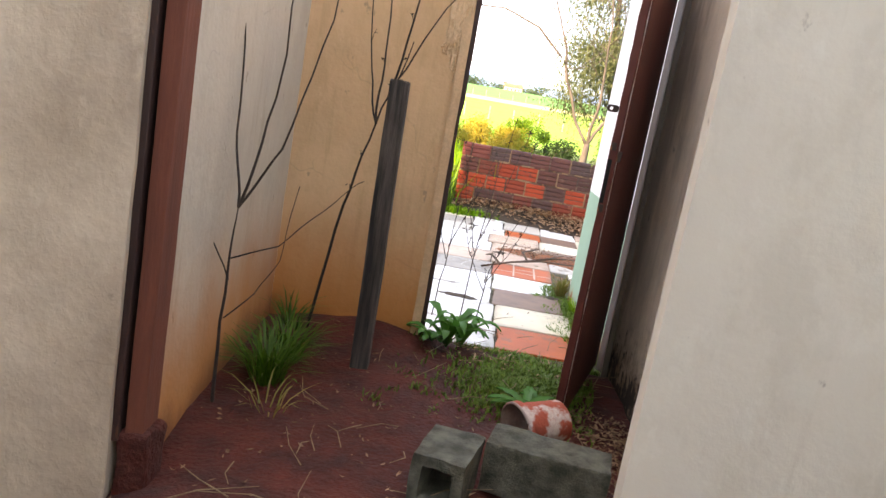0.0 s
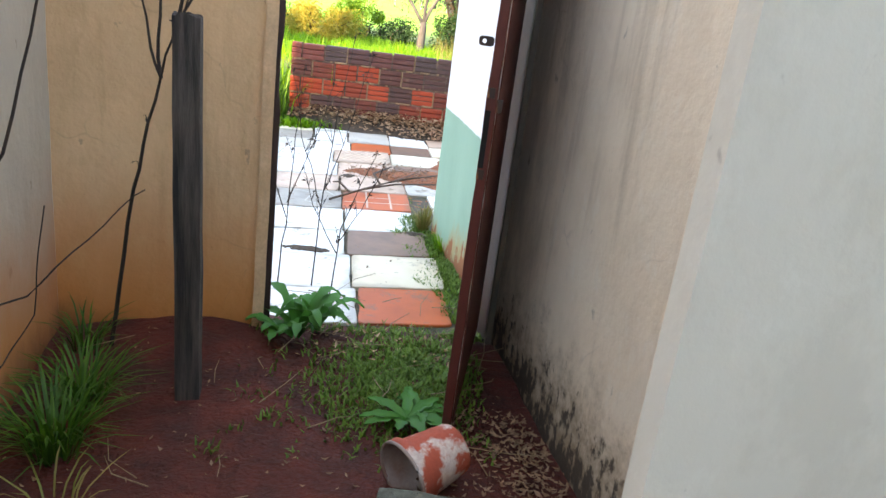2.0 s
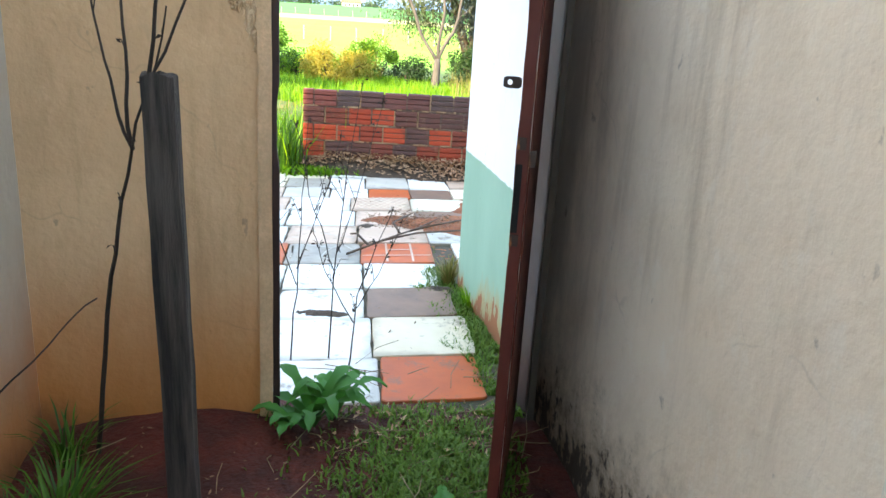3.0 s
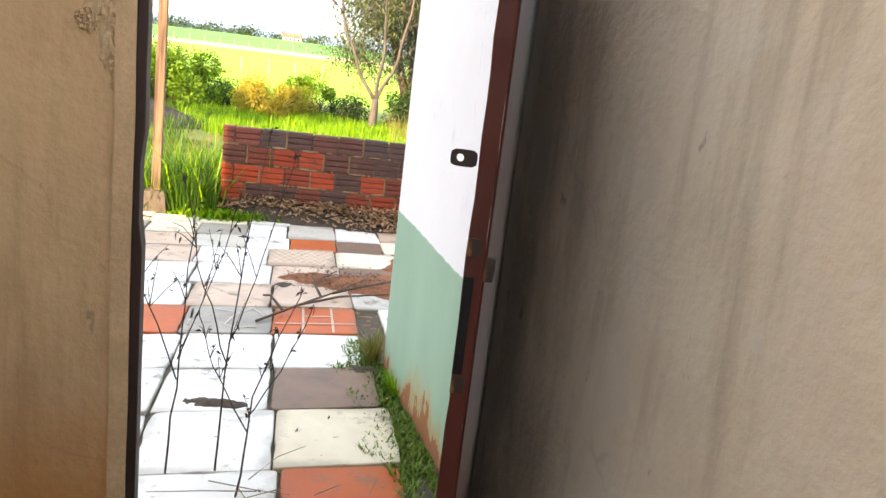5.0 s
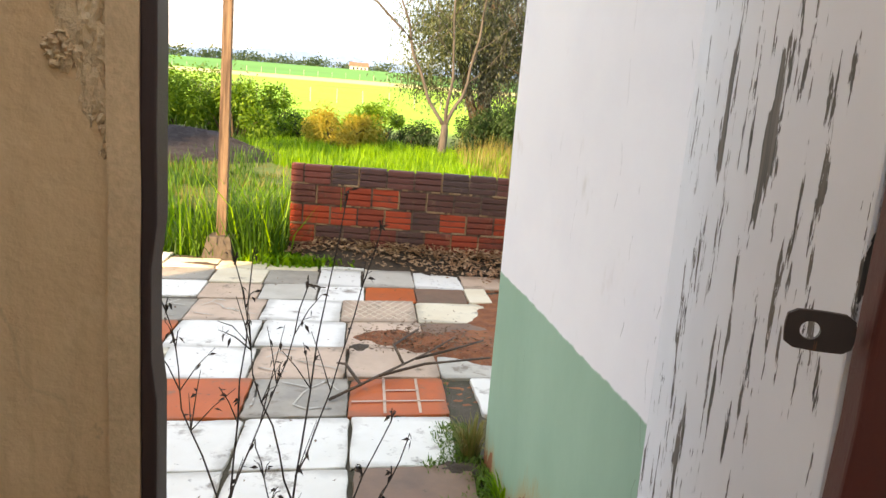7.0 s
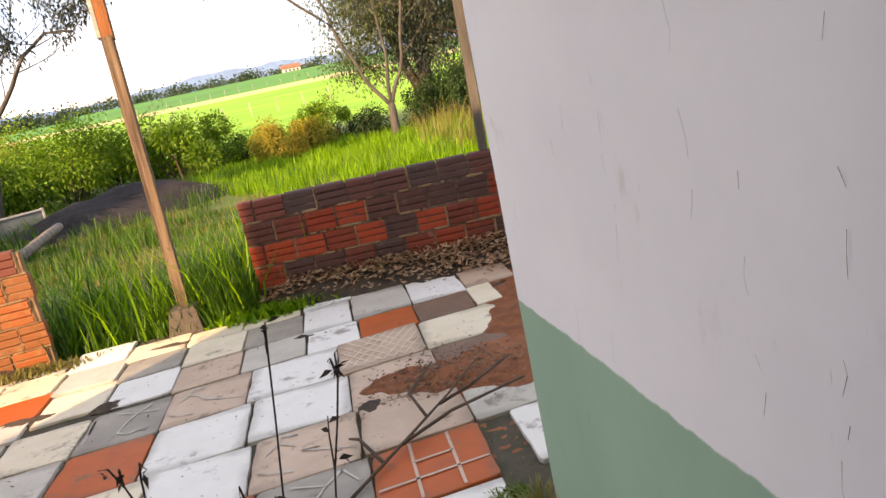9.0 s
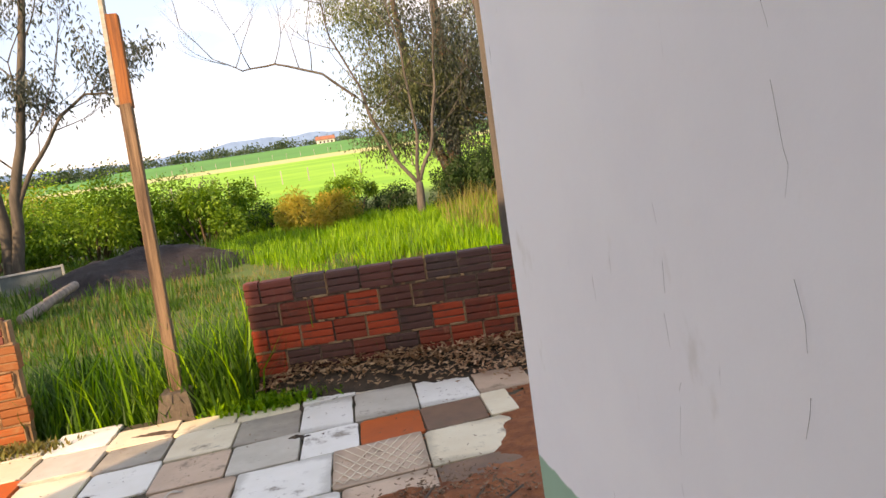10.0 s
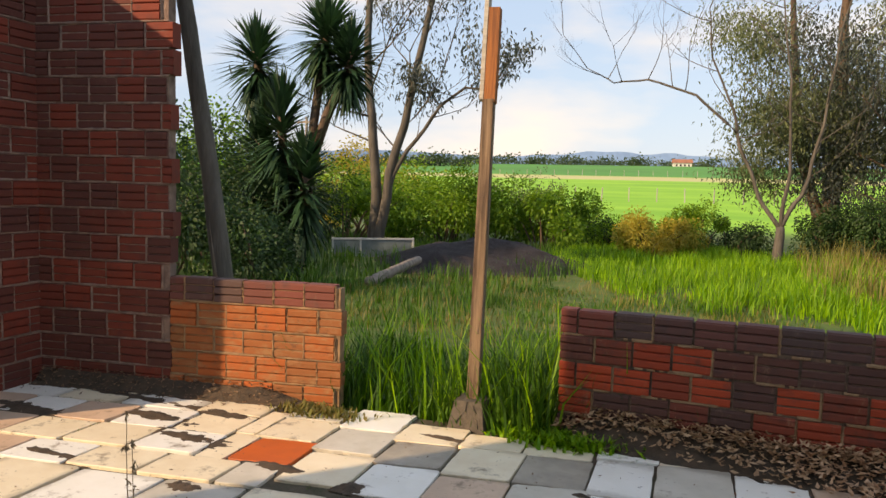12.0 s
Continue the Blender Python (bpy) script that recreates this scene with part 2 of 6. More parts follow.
M["edge_mortar"] = simple("edge_mortar", (0.74, 0.49, 0.29), (0.62, 0.41, 0.24), 9, bump=0.25)
M["soil"] = simple("soil", (0.112, 0.0135, 0.0045), (0.038, 0.0058, 0.003), 5, bump=0.7, distance=0.03)
M["spill"] = simple("spill", (0.36, 0.11, 0.038), (0.20, 0.055, 0.020), 14, bump=0.8)
M["moss"] = leafy("moss", (0.07, 0.16, 0.012), (0.16, 0.28, 0.03), 0.2)
M["concrete_dark"] = simple("concrete_dark", (0.15, 0.15, 0.115), (0.035, 0.040, 0.026), 16, bump=0.9, distance=0.01)
M["concrete"] = simple("concrete", (0.12, 0.098, 0.078), (0.065, 0.053, 0.043), 14, bump=0.6)
M["bed"] = simple("bed", (0.10, 0.075, 0.05), (0.05, 0.05, 0.025), 12, bump=0.6)
M["mortar"] = simple("mortar", (0.20, 0.125, 0.085), (0.05, 0.034, 0.028), 11, bump=0.8)
M["mortar_pale"] = simple("mortar_pale", (0.33, 0.22, 0.175), (0.13, 0.075, 0.06), 11, bump=0.8)
M["mortar_tan"] = simple("mortar_tan", (0.36, 0.22, 0.12), (0.20, 0.11, 0.06), 11, bump=0.8)
M["brick"] = brick_clay("brick")
M["brick_warm"] = brick_clay("brick_warm", 0.0, 0.52)
# Top courses: burnt tone, with the west wall's beam shade put into the colour.
M["brick_cap_shaded"] = brick_clay("brick_cap_shaded", 0.0, 0.0, 0.6)
# Darker, more even red for the tall and side walls.
M["brick_dark_red"] = brick_clay("brick_dark_red", 0.66)
M["old_post"] = simple("old_post", (0.125, 0.105, 0.095), (0.018, 0.016, 0.016), 13, (3, 3, 0.18), bump=1.0, distance=0.012, lo=0.40, hi=0.62)
M["post_wood"] = simple("post_wood", (0.30, 0.195, 0.12), (0.075, 0.042, 0.026), 9, (4, 4, 0.16), bump=0.8, lo=0.38, hi=0.62)
M["post_orange"] = simple("post_orange", (0.38, 0.13, 0.04), (0.17, 0.06, 0.025), 9, (4, 4, 0.16), bump=0.7, lo=0.4, hi=0.62)
M["beam_grey"] = simple("beam_grey", (0.48, 0.44, 0.38), (0.30, 0.26, 0.21), 7, (0.2, 3, 3), bump=0.4)
M["beam_green"] = simple("beam_green", (0.25, 0.40, 0.30), (0.18, 0.30, 0.22), 7, (0.2, 3, 3))
M["bark_grey"] = simple("bark_grey", (0.13, 0.112, 0.092), (0.055, 0.047, 0.04), 5, (2, 2, 0.3), bump=0.8)
M["bark_brown"] = simple("bark_brown", (0.15, 0.095, 0.062), (0.065, 0.045, 0.035), 5, (2, 2, 0.3), bump=0.8)
M["log"] = simple("log", (0.33, 0.27, 0.22), (0.17, 0.13, 0.11), 5, (2, 2, 0.3))
M["bucket_paint"] = simple("bucket_paint", (0.45, 0.085, 0.045), (0.62, 0.52, 0.46), 9, bump=0.3, lo=0.53, hi=0.60)
M["bucket_in"] = simple("bucket_in", (0.40, 0.33, 0.30), (0.24, 0.12, 0.09), 9)
M["stem_dead"] = simple("stem_dead", (0.055, 0.038, 0.030), (0.025, 0.018, 0.015), 25)
M["stem_tan"] = simple("stem_tan", (0.32, 0.23, 0.13), (0.18, 0.12, 0.07), 25)
M["litter"] = leafy("litter", (0.34, 0.20, 0.12), (0.12, 0.06, 0.035), 0.1)
M["litter_pale"] = leafy("litter_pale", (0.62, 0.40, 0.25), (0.30, 0.14, 0.07), 0.1)
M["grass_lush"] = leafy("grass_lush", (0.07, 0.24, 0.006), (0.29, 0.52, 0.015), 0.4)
# Grass for shaded ground: the shade is put into darker greens.
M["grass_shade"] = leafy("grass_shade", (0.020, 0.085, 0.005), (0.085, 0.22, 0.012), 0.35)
M["grass_dry"] = leafy("grass_dry", (0.30, 0.22, 0.07), (0.17, 0.20, 0.04), 0.35)
M["leaf_broad"] = leafy("leaf_broad", (0.030, 0.17, 0.020), (0.07, 0.27, 0.04), 0.35)
M["leaf_bush"] = leafy("leaf_bush", (0.055, 0.17, 0.010), (0.24, 0.42, 0.025), 0.4)
M["leaf_dark"] = leafy("leaf_dark", (0.012, 0.045, 0.010), (0.040, 0.100, 0.018), 0.3)
M["leaf_yellow"] = leafy("leaf_yellow", (0.50, 0.36, 0.05), (0.34, 0.34, 0.05), 0.4)
M["leaf_gum"] = leafy("leaf_gum", (0.060, 0.090, 0.035), (0.21, 0.25, 0.11), 0.35)
M["leaf_gum_dark"] = leafy("leaf_gum_dark", (0.030, 0.045, 0.035), (0.10, 0.12, 0.10), 0.25)
M["yucca"] = leafy("yucca", (0.012, 0.045, 0.022), (0.03, 0.10, 0.035), 0.2)
M["far_leaf"] = leafy("far_leaf", (0.030, 0.065, 0.030), (0.06, 0.10, 0.04), 0.2)
M["gravel"] = simple("gravel", (0.040, 0.026, 0.028), (0.018, 0.013, 0.014), 9, bump=1.0, distance=0.05)
M["sheet"] = simple("sheet", (0.20, 0.24, 0.23), (0.12, 0.15, 0.15), 3, rough=0.6)
M["sheet_rim"] = simple("sheet_rim", (0.60, 0.60, 0.56), (0.45, 0.45, 0.42), 3)
M["house_white"] = simple("house_white", (0.75, 0.74, 0.70), (0.6, 0.6, 0.57), 0.4)
M["house_roof"] = simple("house_roof", (0.40, 0.16, 0.09), (0.28, 0.12, 0.08), 0.4)
M["fence_post"] = simple("fence_post", (0.42, 0.40, 0.34), (0.3, 0.28, 0.24), 3)
# Distance haze is painted into the hill colour.
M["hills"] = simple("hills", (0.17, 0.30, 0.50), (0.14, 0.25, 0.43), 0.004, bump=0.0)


def meadow():
    """Ground: grass near by, a mown field, a pale track, then a darker field."""
    k = Nodes("meadow", 0.95)
    d = k.axis(1)
    n = k.ramp(k.noise(0.35), (0.035, 0.085, 0.012), (0.085, 0.14, 0.022))
    n = k.mix(k.span(k.noise(3.1), 0.5, 0.7), n, (0.15, 0.14, 0.045))
    f = k.ramp(k.noise(0.05, (1, 3, 1)), (0.15, 0.40, 0.020), (0.25, 0.52, 0.035))
    c = k.mix(k.span(d, 34, 46), n, f)
    c = k.mix(k.calc("MULTIPLY", k.span(d, 138, 145), k.span(d, 168, 160)), c, (0.48, 0.45, 0.20))
    c = k.mix(k.span(d, 164, 168), c, k.ramp(k.noise(0.02), (0.045, 0.22, 0.03), (0.06, 0.28, 0.04)))
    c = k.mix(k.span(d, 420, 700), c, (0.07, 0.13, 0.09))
    return k.done(c, k.noise(2.0), 0.3, 0.05)


M["meadow"] = meadow()
TILE_TONES = (
    ("cream", (0.82, 0.72, 0.55), (0.74, 0.62, 0.45)), ("white", (0.84, 0.82, 0.77), (0.78, 0.76, 0.70)), ("grey", (0.40, 0.35, 0.29), (0.28, 0.25, 0.21)),
    ("ash", (0.60, 0.56, 0.49), (0.50, 0.46, 0.39)), ("orange", (0.62, 0.115, 0.020), (0.50, 0.095, 0.020)), ("pink", (0.66, 0.47, 0.35), (0.55, 0.38, 0.28)), ("brown", (0.27, 0.15, 0.095), (0.17, 0.10, 0.07)))


def tile_glaze(name, a, b):
    k = Nodes("tile_" + name, 0.55).shift()
    c = k.ramp(k.noise(5), a, b)
    c = k.mix(k.calc("MULTIPLY", k.random(), 0.14), c, (a[0] * 0.62, a[1] * 0.58, a[2] * 0.52))
    c = k.mix(k.calc("MULTIPLY", k.span(k.noise(4.2, (1, 1, 1), 9, 0.74), 0.555, 0.68), 0.8), c, (0.17, 0.115, 0.075))
    c = k.mix(k.calc("MULTIPLY", k.span(k.noise(26, (1, 1, 1), 5), 0.66, 0.72), 0.6), c, (0.10, 0.075, 0.05))
    far = k.calc("MAXIMUM", k.calc("ABSOLUTE", k.axis(0), 0), k.calc("ABSOLUTE", k.axis(1), 0))
    rim = k.calc("ADD", far, k.calc("MULTIPLY", k.noise(9, (1, 1, 1), 7, 0.7), 0.11))
    c = k.mix(k.calc("MULTIPLY", k.span(rim, 0.24, 0.31), 0.38), c, (0.13, 0.095, 0.06))
    return k.done(c, k.noise(30), 0.2, 0.003)


for tn, ta, tb in TILE_TONES:
    M["tile_" + tn] = tile_glaze(tn, ta, tb)


# ---------------------------------------------------------------- mesh helpers
def mesh_of(name, bm, material, smooth=False):
    me = bpy.data.meshes.new(name)
    bm.to_mesh(me)
    bm.free()
    me.materials.append(material)
    if smooth:
        me.polygons.foreach_set("use_smooth", [True] * len(me.polygons))
    return me


def part(name, bm, material, parent=None, label="", smooth=False, at=None):
    ob = new(name, mesh_of(name, bm, material, smooth))
    if parent is not None:
        ob.parent = parent
    if at is not None:
        ob.matrix_basis = at
    return tagged(ob, label)


def raw(name, verts, faces, material, parent=None, smooth=False, label=""):
    me = bpy.data.meshes.new(name)
    me.from_pydata(verts, [], faces)
    me.materials.append(material)
    if smooth:
        me.polygons.foreach_set("use_smooth", [True] * len(me.polygons))
    ob = new(name, me)
    if parent is not None:
        ob.parent = parent
    return tagged(ob, label)


def empty(name, m, label, category, group="", kind=""):
    ob = new(name)
    ob.empty_display_size = 0.1
    ob.matrix_basis = m
    return tagged(ob, label, category, group, kind)


def box(sx, sy, sz, bevel=0.0, at=(0, 0, 0), cuts=0, rough=0.0, seg=2):
    """A box standing on at, centred in x and y, edges rounded, faces worn."""
    bm = bmesh.new()
    bmesh.ops.create_cube(bm, size=1, matrix=Matrix.Translation((at[0], at[1], at[2] + sz / 2)) @ Matrix.Diagonal((sx, sy, sz, 1)))
    if cuts:
        bmesh.ops.subdivide_edges(bm, edges=bm.edges[:], cuts=cuts, use_grid_fill=True)
    if bevel:
        sharp = [e for e in bm.edges if len(e.link_faces) == 2 and e.calc_face_angle(0) > 0.5]
        bmesh.ops.bevel(bm, geom=sharp, offset=bevel, segments=seg, affect="EDGES", profile=0.6)
    if rough:
        for v in bm.verts:
            v.co += noise.noise_vector(v.co * 9) * rough + noise.noise_vector(v.co * 31) * rough * 0.5
    return bm


def slab(p, q, thick, z0, z1, side=1, cut=0.0, rough=0.0):
    """A wall between the plan points p and q; its body lies to the left of p-q for side 1, to the right for -1."""
    p, q = Vector((*p, 0)), Vector((*q, 0))
    d = (q - p).normalized()
    o = Vector((-d.y, d.x, 0)) * thick * side
    bm = bmesh.new()
    n = max(1, int((q - p).length / cut)) if cut else 1
    m = max(1, int((z1 - z0) / cut)) if cut else 1
    grid = []
    for off in (Vector(), o):
        rows = []
        for j in range(m + 1):
            rows.append([bm.verts.new(p + (q - p) * (i / n) + off + Vector((0, 0, z0 + (z1 - z0) * j / m))) for i in range(n + 1)])
        grid.append(rows)
    f, b = grid
    for j in range(m):
        for i in range(n):
            bm.faces.new((f[j][i], f[j][i + 1], f[j + 1][i + 1], f[j + 1][i]))
            bm.faces.new((b[j][i], b[j + 1][i], b[j + 1][i + 1], b[j][i + 1]))
    for i in range(n):
        bm.faces.new((f[0][i], b[0][i], b[0][i + 1], f[0][i + 1]))
        bm.faces.new((f[m][i], f[m][i + 1], b[m][i + 1], b[m][i]))
    for j in range(m):
        bm.faces.new((f[j][0], f[j + 1][0], b[j + 1][0], b[j][0]))
        bm.faces.new((f[j][n], b[j][n], b[j + 1][n], f[j + 1][n]))
    bmesh.ops.recalc_face_normals(bm, faces=bm.faces[:])
    if rough:
        for v in bm.verts:
            w = noise.noise_vector(v.co * 1.3) * rough + noise.noise_vector(v.co * 6) * rough * 0.35
            v.co += Vector((w.x, w.y, 0))
    return bm


def tube(verts, faces, pts, radii, sides=6):
    """Adds a tapered tube along pts to the lists."""
    base = len(verts)
    for k, p in enumerate(pts):
        d = (pts[min(k + 1, len(pts) - 1)] - pts[max(k - 1, 0)])
        d = d.normalized() if d.length > 1e-6 else Vector((0, 0, 1))
        a = d.orthogonal().normalized()
        b = d.cross(a)
        for s in range(sides):
            w = 2 * math.pi * s / sides
            verts.append(p + (a * math.cos(w) + b * math.sin(w)) * radii[k])
    for k in range(len(pts) - 1):
        for s in range(sides):
            t = (s + 1) % sides
            faces.append((base + k * sides + s, base + k * sides + t, base + (k + 1) * sides + t, base + (k + 1) * sides + s))
    faces.append(tuple(base + s for s in reversed(range(sides))))
    faces.append(tuple(base + (len(pts) - 1) * sides + s for s in range(sides)))


def leaf(verts, faces, p, d, length, width, rnd, bend=0.25):
    """One leaf or blade of four corners, folded a little."""
    d = d.normalized()
    s = d.cross(Vector((rnd.uniform(-1, 1), rnd.uniform(-1, 1), rnd.uniform(-1, 1))))
    s = s.normalized() * width * 0.5 if s.length > 1e-4 else Vector((width * 0.5, 0, 0))
    up = Vector((0, 0, -bend * length))
    b = len(verts)
    verts.extend((p, p + d * length * 0.45 + s, p + d * length + up, p + d * length * 0.45 - s))
    faces.append((b, b + 1, b + 2, b + 3))


def blade(verts, faces, p, lean, h, w, az):
    """A grass blade: two pieces that bend over."""
    out = Vector((math.cos(az), math.sin(az), 0))
    s = Vector((-out.y, out.x, 0)) * w * 0.5
    a = p + out * lean * 0.3 + Vector((0, 0, h * 0.6))
    t = p + out * lean + Vector((0, 0, h))
    b = len(verts)
    verts.extend((p - s, p + s, a + s * 0.8, a - s * 0.8, t))
    faces.append((b, b + 1, b + 2, b + 3))
    faces.append((b + 3, b + 2, b + 4))


# ---------------------------------------------------------------- ground and distance
EYE = Vector((0.94, 0.27, 1.6))


def out(az, d, z=0.0):
    """A place outside, by its bearing to the right of +y and its distance from the doorway."""
    return Vector((EYE.x + d * math.sin(radians(az)), EYE.y + d * math.cos(radians(az)), z))


def land(x, y):
    """Height of the ground: level yard, then fields that rise."""
    d = max(0.0, y)
    pts = ((0, -0.22), (9, -0.24), (14, -0.30), (50, -0.30), (150, 3.95), (170, 5.0), (400, 14.9), (700, 18.0), (6000, 30.0))
    for (a, za), (b, zb) in zip(pts, pts[1:]):
        if d <= b:
            return za + (zb - za) * (d - a) / (b - a) + 0.05 * noise.noise(Vector((x * 0.4, y * 0.4, 0))) * min(1, d / 8)
    return 30.0


def ground():
    ys = [-60, -20, -8, 0, 3] + [5 + 0.5 * k for k in range(40)] + [26, 28, 31, 35, 40, 50, 65, 85, 110, 138, 150, 165, 185, 220, 280, 350, 400, 480, 700, 1500, 3000, 6000]
    xs = sorted({s * v for v in [0, 1, 2, 3, 4, 5, 6, 7, 8, 10, 12, 15, 20, 30, 50, 90, 160, 300, 600, 1500, 4000] for s in (-1, 1)})
    verts = [(x, y, land(x, y)) for y in ys for x in xs]
    n = len(xs)
    faces = [(j * n + i, j * n + i + 1, (j + 1) * n + i + 1, (j + 1) * n + i) for j in range(len(ys) - 1) for i in range(n - 1)]
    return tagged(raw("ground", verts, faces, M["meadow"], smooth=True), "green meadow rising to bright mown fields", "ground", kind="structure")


ground()


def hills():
    """Low hills on the skyline, their blue haze put into the colour."""
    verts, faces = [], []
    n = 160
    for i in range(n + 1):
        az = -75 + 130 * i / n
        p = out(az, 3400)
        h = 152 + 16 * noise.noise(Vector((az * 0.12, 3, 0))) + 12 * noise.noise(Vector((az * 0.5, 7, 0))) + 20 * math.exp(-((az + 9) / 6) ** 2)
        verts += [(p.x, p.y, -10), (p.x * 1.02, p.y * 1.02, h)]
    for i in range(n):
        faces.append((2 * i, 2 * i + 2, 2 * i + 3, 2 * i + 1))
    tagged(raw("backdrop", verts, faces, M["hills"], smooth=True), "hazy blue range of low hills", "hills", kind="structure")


hills()


def interior_soil():
    """Red earth on the floor of the roofless rooms, heaped against the back wall."""
    verts, faces = [], []
    nx, ny = 90, 150
    x0, x1, y0, y1 = -2.2, 2.6, -6.0, 0.42
    for j in range(ny + 1):
        for i in range(nx + 1):
            x, y = x0 + (x1 - x0) * i / nx, y0 + (y1 - y0) * j / ny
            z = 0.02 + 0.02 * noise.noise(Vector((x * 2.2, y * 2.2, 0))) + 0.012 * noise.noise(Vector((x * 9, y * 9, 4)))
            z += 0.075 * math.exp(-((x - 0.1) / 0.42) ** 2 - ((y + 0.12) / 0.32) ** 2)
            z -= 0.07 * max(0.0, min(1.0, (y - 0.02) / 0.3)) + 0.14 * max(0.0, min(1.0, (0.15 - x) / 0.4)) * max(0.0, min(1.0, (-1.45 - y) / 0.4))
            verts.append((x, y, z))
    n = nx + 1
    for j in range(ny):
        for i in range(nx):
            faces.append((j * n + i, j * n + i + 1, (j + 1) * n + i + 1, (j + 1) * n + i))
    tagged(raw("floor", verts, faces, M["soil"], smooth=True), "damp red earth floor strewn with litter", "floor", kind="structure")


interior_soil()


def soil_z(x, y):
    return 0.02 + 0.02 * noise.noise(Vector((x * 2.2, y * 2.2, 0))) + 0.075 * math.exp(-((x - 0.1) / 0.42) ** 2 - ((y + 0.12) / 0.32) ** 2) - 0.07 * max(0.0, min(1.0, (y - 0.02) / 0.3)) - 0.14 * max(0.0, min(1.0, (0.15 - x) / 0.4)) * max(0.0, min(1.0, (-1.45 - y) / 0.4))


# ---------------------------------------------------------------- walls
TOP = 3.0
LB, RB = (-0.30, -0.215), (0.447, -0.071)      # back wall, room side
wall_back = part("wall_back", slab(LB, RB, 0.13, -0.2, 4.0, 1, 0.07, 0.006), M["plaster_back"])
tagged(wall_back, "ochre plastered wall stained red at its foot", "wall", kind="structure")
wall_left = part("wall_left", slab((-0.02, -1.74), LB, 0.13, -0.2, 3.0, 1, 0.09, 0.008), M["plaster_left"])
tagged(wall_left, "pale plastered wall with orange mud stain", "wall", kind="structure")
wall_right = part("wall_right", slab((1.405, 0.10), (1.70, -1.70), 0.14, -0.2, TOP, 1, 0.09, 0.008), M["plaster_right"])
tagged(wall_right, "grey plastered wall blackened with mould", "wall", kind="structure")
wall_partition = part("wall_partition", slab((1.305, -2.05), (3.4, -1.67), 0.045, -0.2, TOP, 1, 0.12, 0.004), M["plaster_near"])
tagged(wall_partition, "smooth cream plastered partition wall", "wall", kind="structure")
wall_entry = part("wall_entry", slab((-2.2, -2.26), (-0.055, -1.865), 0.12, -0.2, TOP, 1, 0.12, 0.008), M["plaster_entry"])
tagged(wall_entry, "stained cream wall beside the inner opening", "wall", kind="structure")
# Unseen room walls; the two 6 m ones are raised to block sun.
for nm, p, q, top in (("wall_room_west", (-2.2, -4.5), (-2.2, -2.28), TOP), ("wall_room_gable", (-2.2, -6.0), (-2.2, -4.5), 6.0), ("wall_room_south", (3.4, -6.0), (-2.2, -6.0), 6.0), ("wall_room_east", (3.4, -1.67), (3.4, -6.0), TOP)):
    tagged(part(nm, slab(p, q, 0.14, -0.2, top, -1), M["plaster_near"]), "unseen plain cream plastered wall", "wall", kind="structure")
wall_outer = part("wall_outer", slab((1.475, 0.10), (1.168, 1.673), 0.15, -0.1, TOP, -1, 0.1, 0.005), M["white_wall"])
tagged(wall_outer, "white painted wall with a pale green foot", "wall", kind="structure")
# Unseen facade, its length and height set to shade paving and east wall.
tagged(part("wall_facade", slab((-5.30, -1.23), (-0.33, -0.10), 0.13, -0.2, 4.4, 1), M["plaster_near"]), "unseen plain plastered outer wall", "wall", kind="structure")
# Added out of view above the doorway to keep sun off the white wall.
tagged(part("wall_over_door", slab((0.447, -0.071), (1.40, 0.11), 0.13, 2.15, 2.75, 1), M["plaster_near"]), "unseen plastered wall added over a doorway to block sun", "wall", kind="structure")
tagged(part("wall_facade_end", slab((1.36, 1.70), (4.4, 2.3), 0.14, -0.1, TOP, -1), M["plaster_near"]), "unseen plain plastered outer wall", "wall", kind="structure")


def crack(parent, y, z0, z1, seed, width=0.004):
    """An upright hairline crack, broken off here and there."""
    rnd = random.Random(seed)
    verts, faces = [], []
    z, dy = z1, 0.0
    while z > z0:
        step = rnd.uniform(0.015, 0.05)
        ny = dy + rnd.uniform(-0.012, 0.013)
        if rnd.random() < 0.42:
            w = width * rnd.uniform(0.2, 0.75)
            k = len(verts)
            for yy, zz, ww in ((y + dy, z, w), (y + ny, z - step, w * rnd.uniform(0.2, 1.0))):
                x = 1.475 + (1.168 - 1.475) * (yy - 0.10) / 1.573 - 0.0055
                verts += [(x, yy - ww / 2, zz), (x, yy + ww / 2, zz)]
            faces.append((k, k + 1, k + 3, k + 2))
        z, dy = z - step, ny
    raw("crack", verts, faces, M["crack"], parent)


M["crack"] = simple("crack", (0.10, 0.085, 0.075), (0.05, 0.045, 0.04), 30)
for k, (y, z0, z1, w) in enumerate(((0.46, 0.35, 2.1, 0.003), (0.74, 1.15, 1.75, 0.003), (0.60, 0.9, 1.3, 0.003), (1.0, 1.0, 1.5, 0.002), (1.25, 0.5, 0.9, 0.003))):
    crack(wall_outer, y, z0, z1, 70 + k, w)
edge_strip_bm = slab((0.405, -0.082), (0.448, -0.074), 0.012, -0.1, 1.62, -1, 0.03, 0.006)
part("mortar_edge", edge_strip_bm, M["edge_mortar"], wall_back, "crumbling mortar beside the jamb")


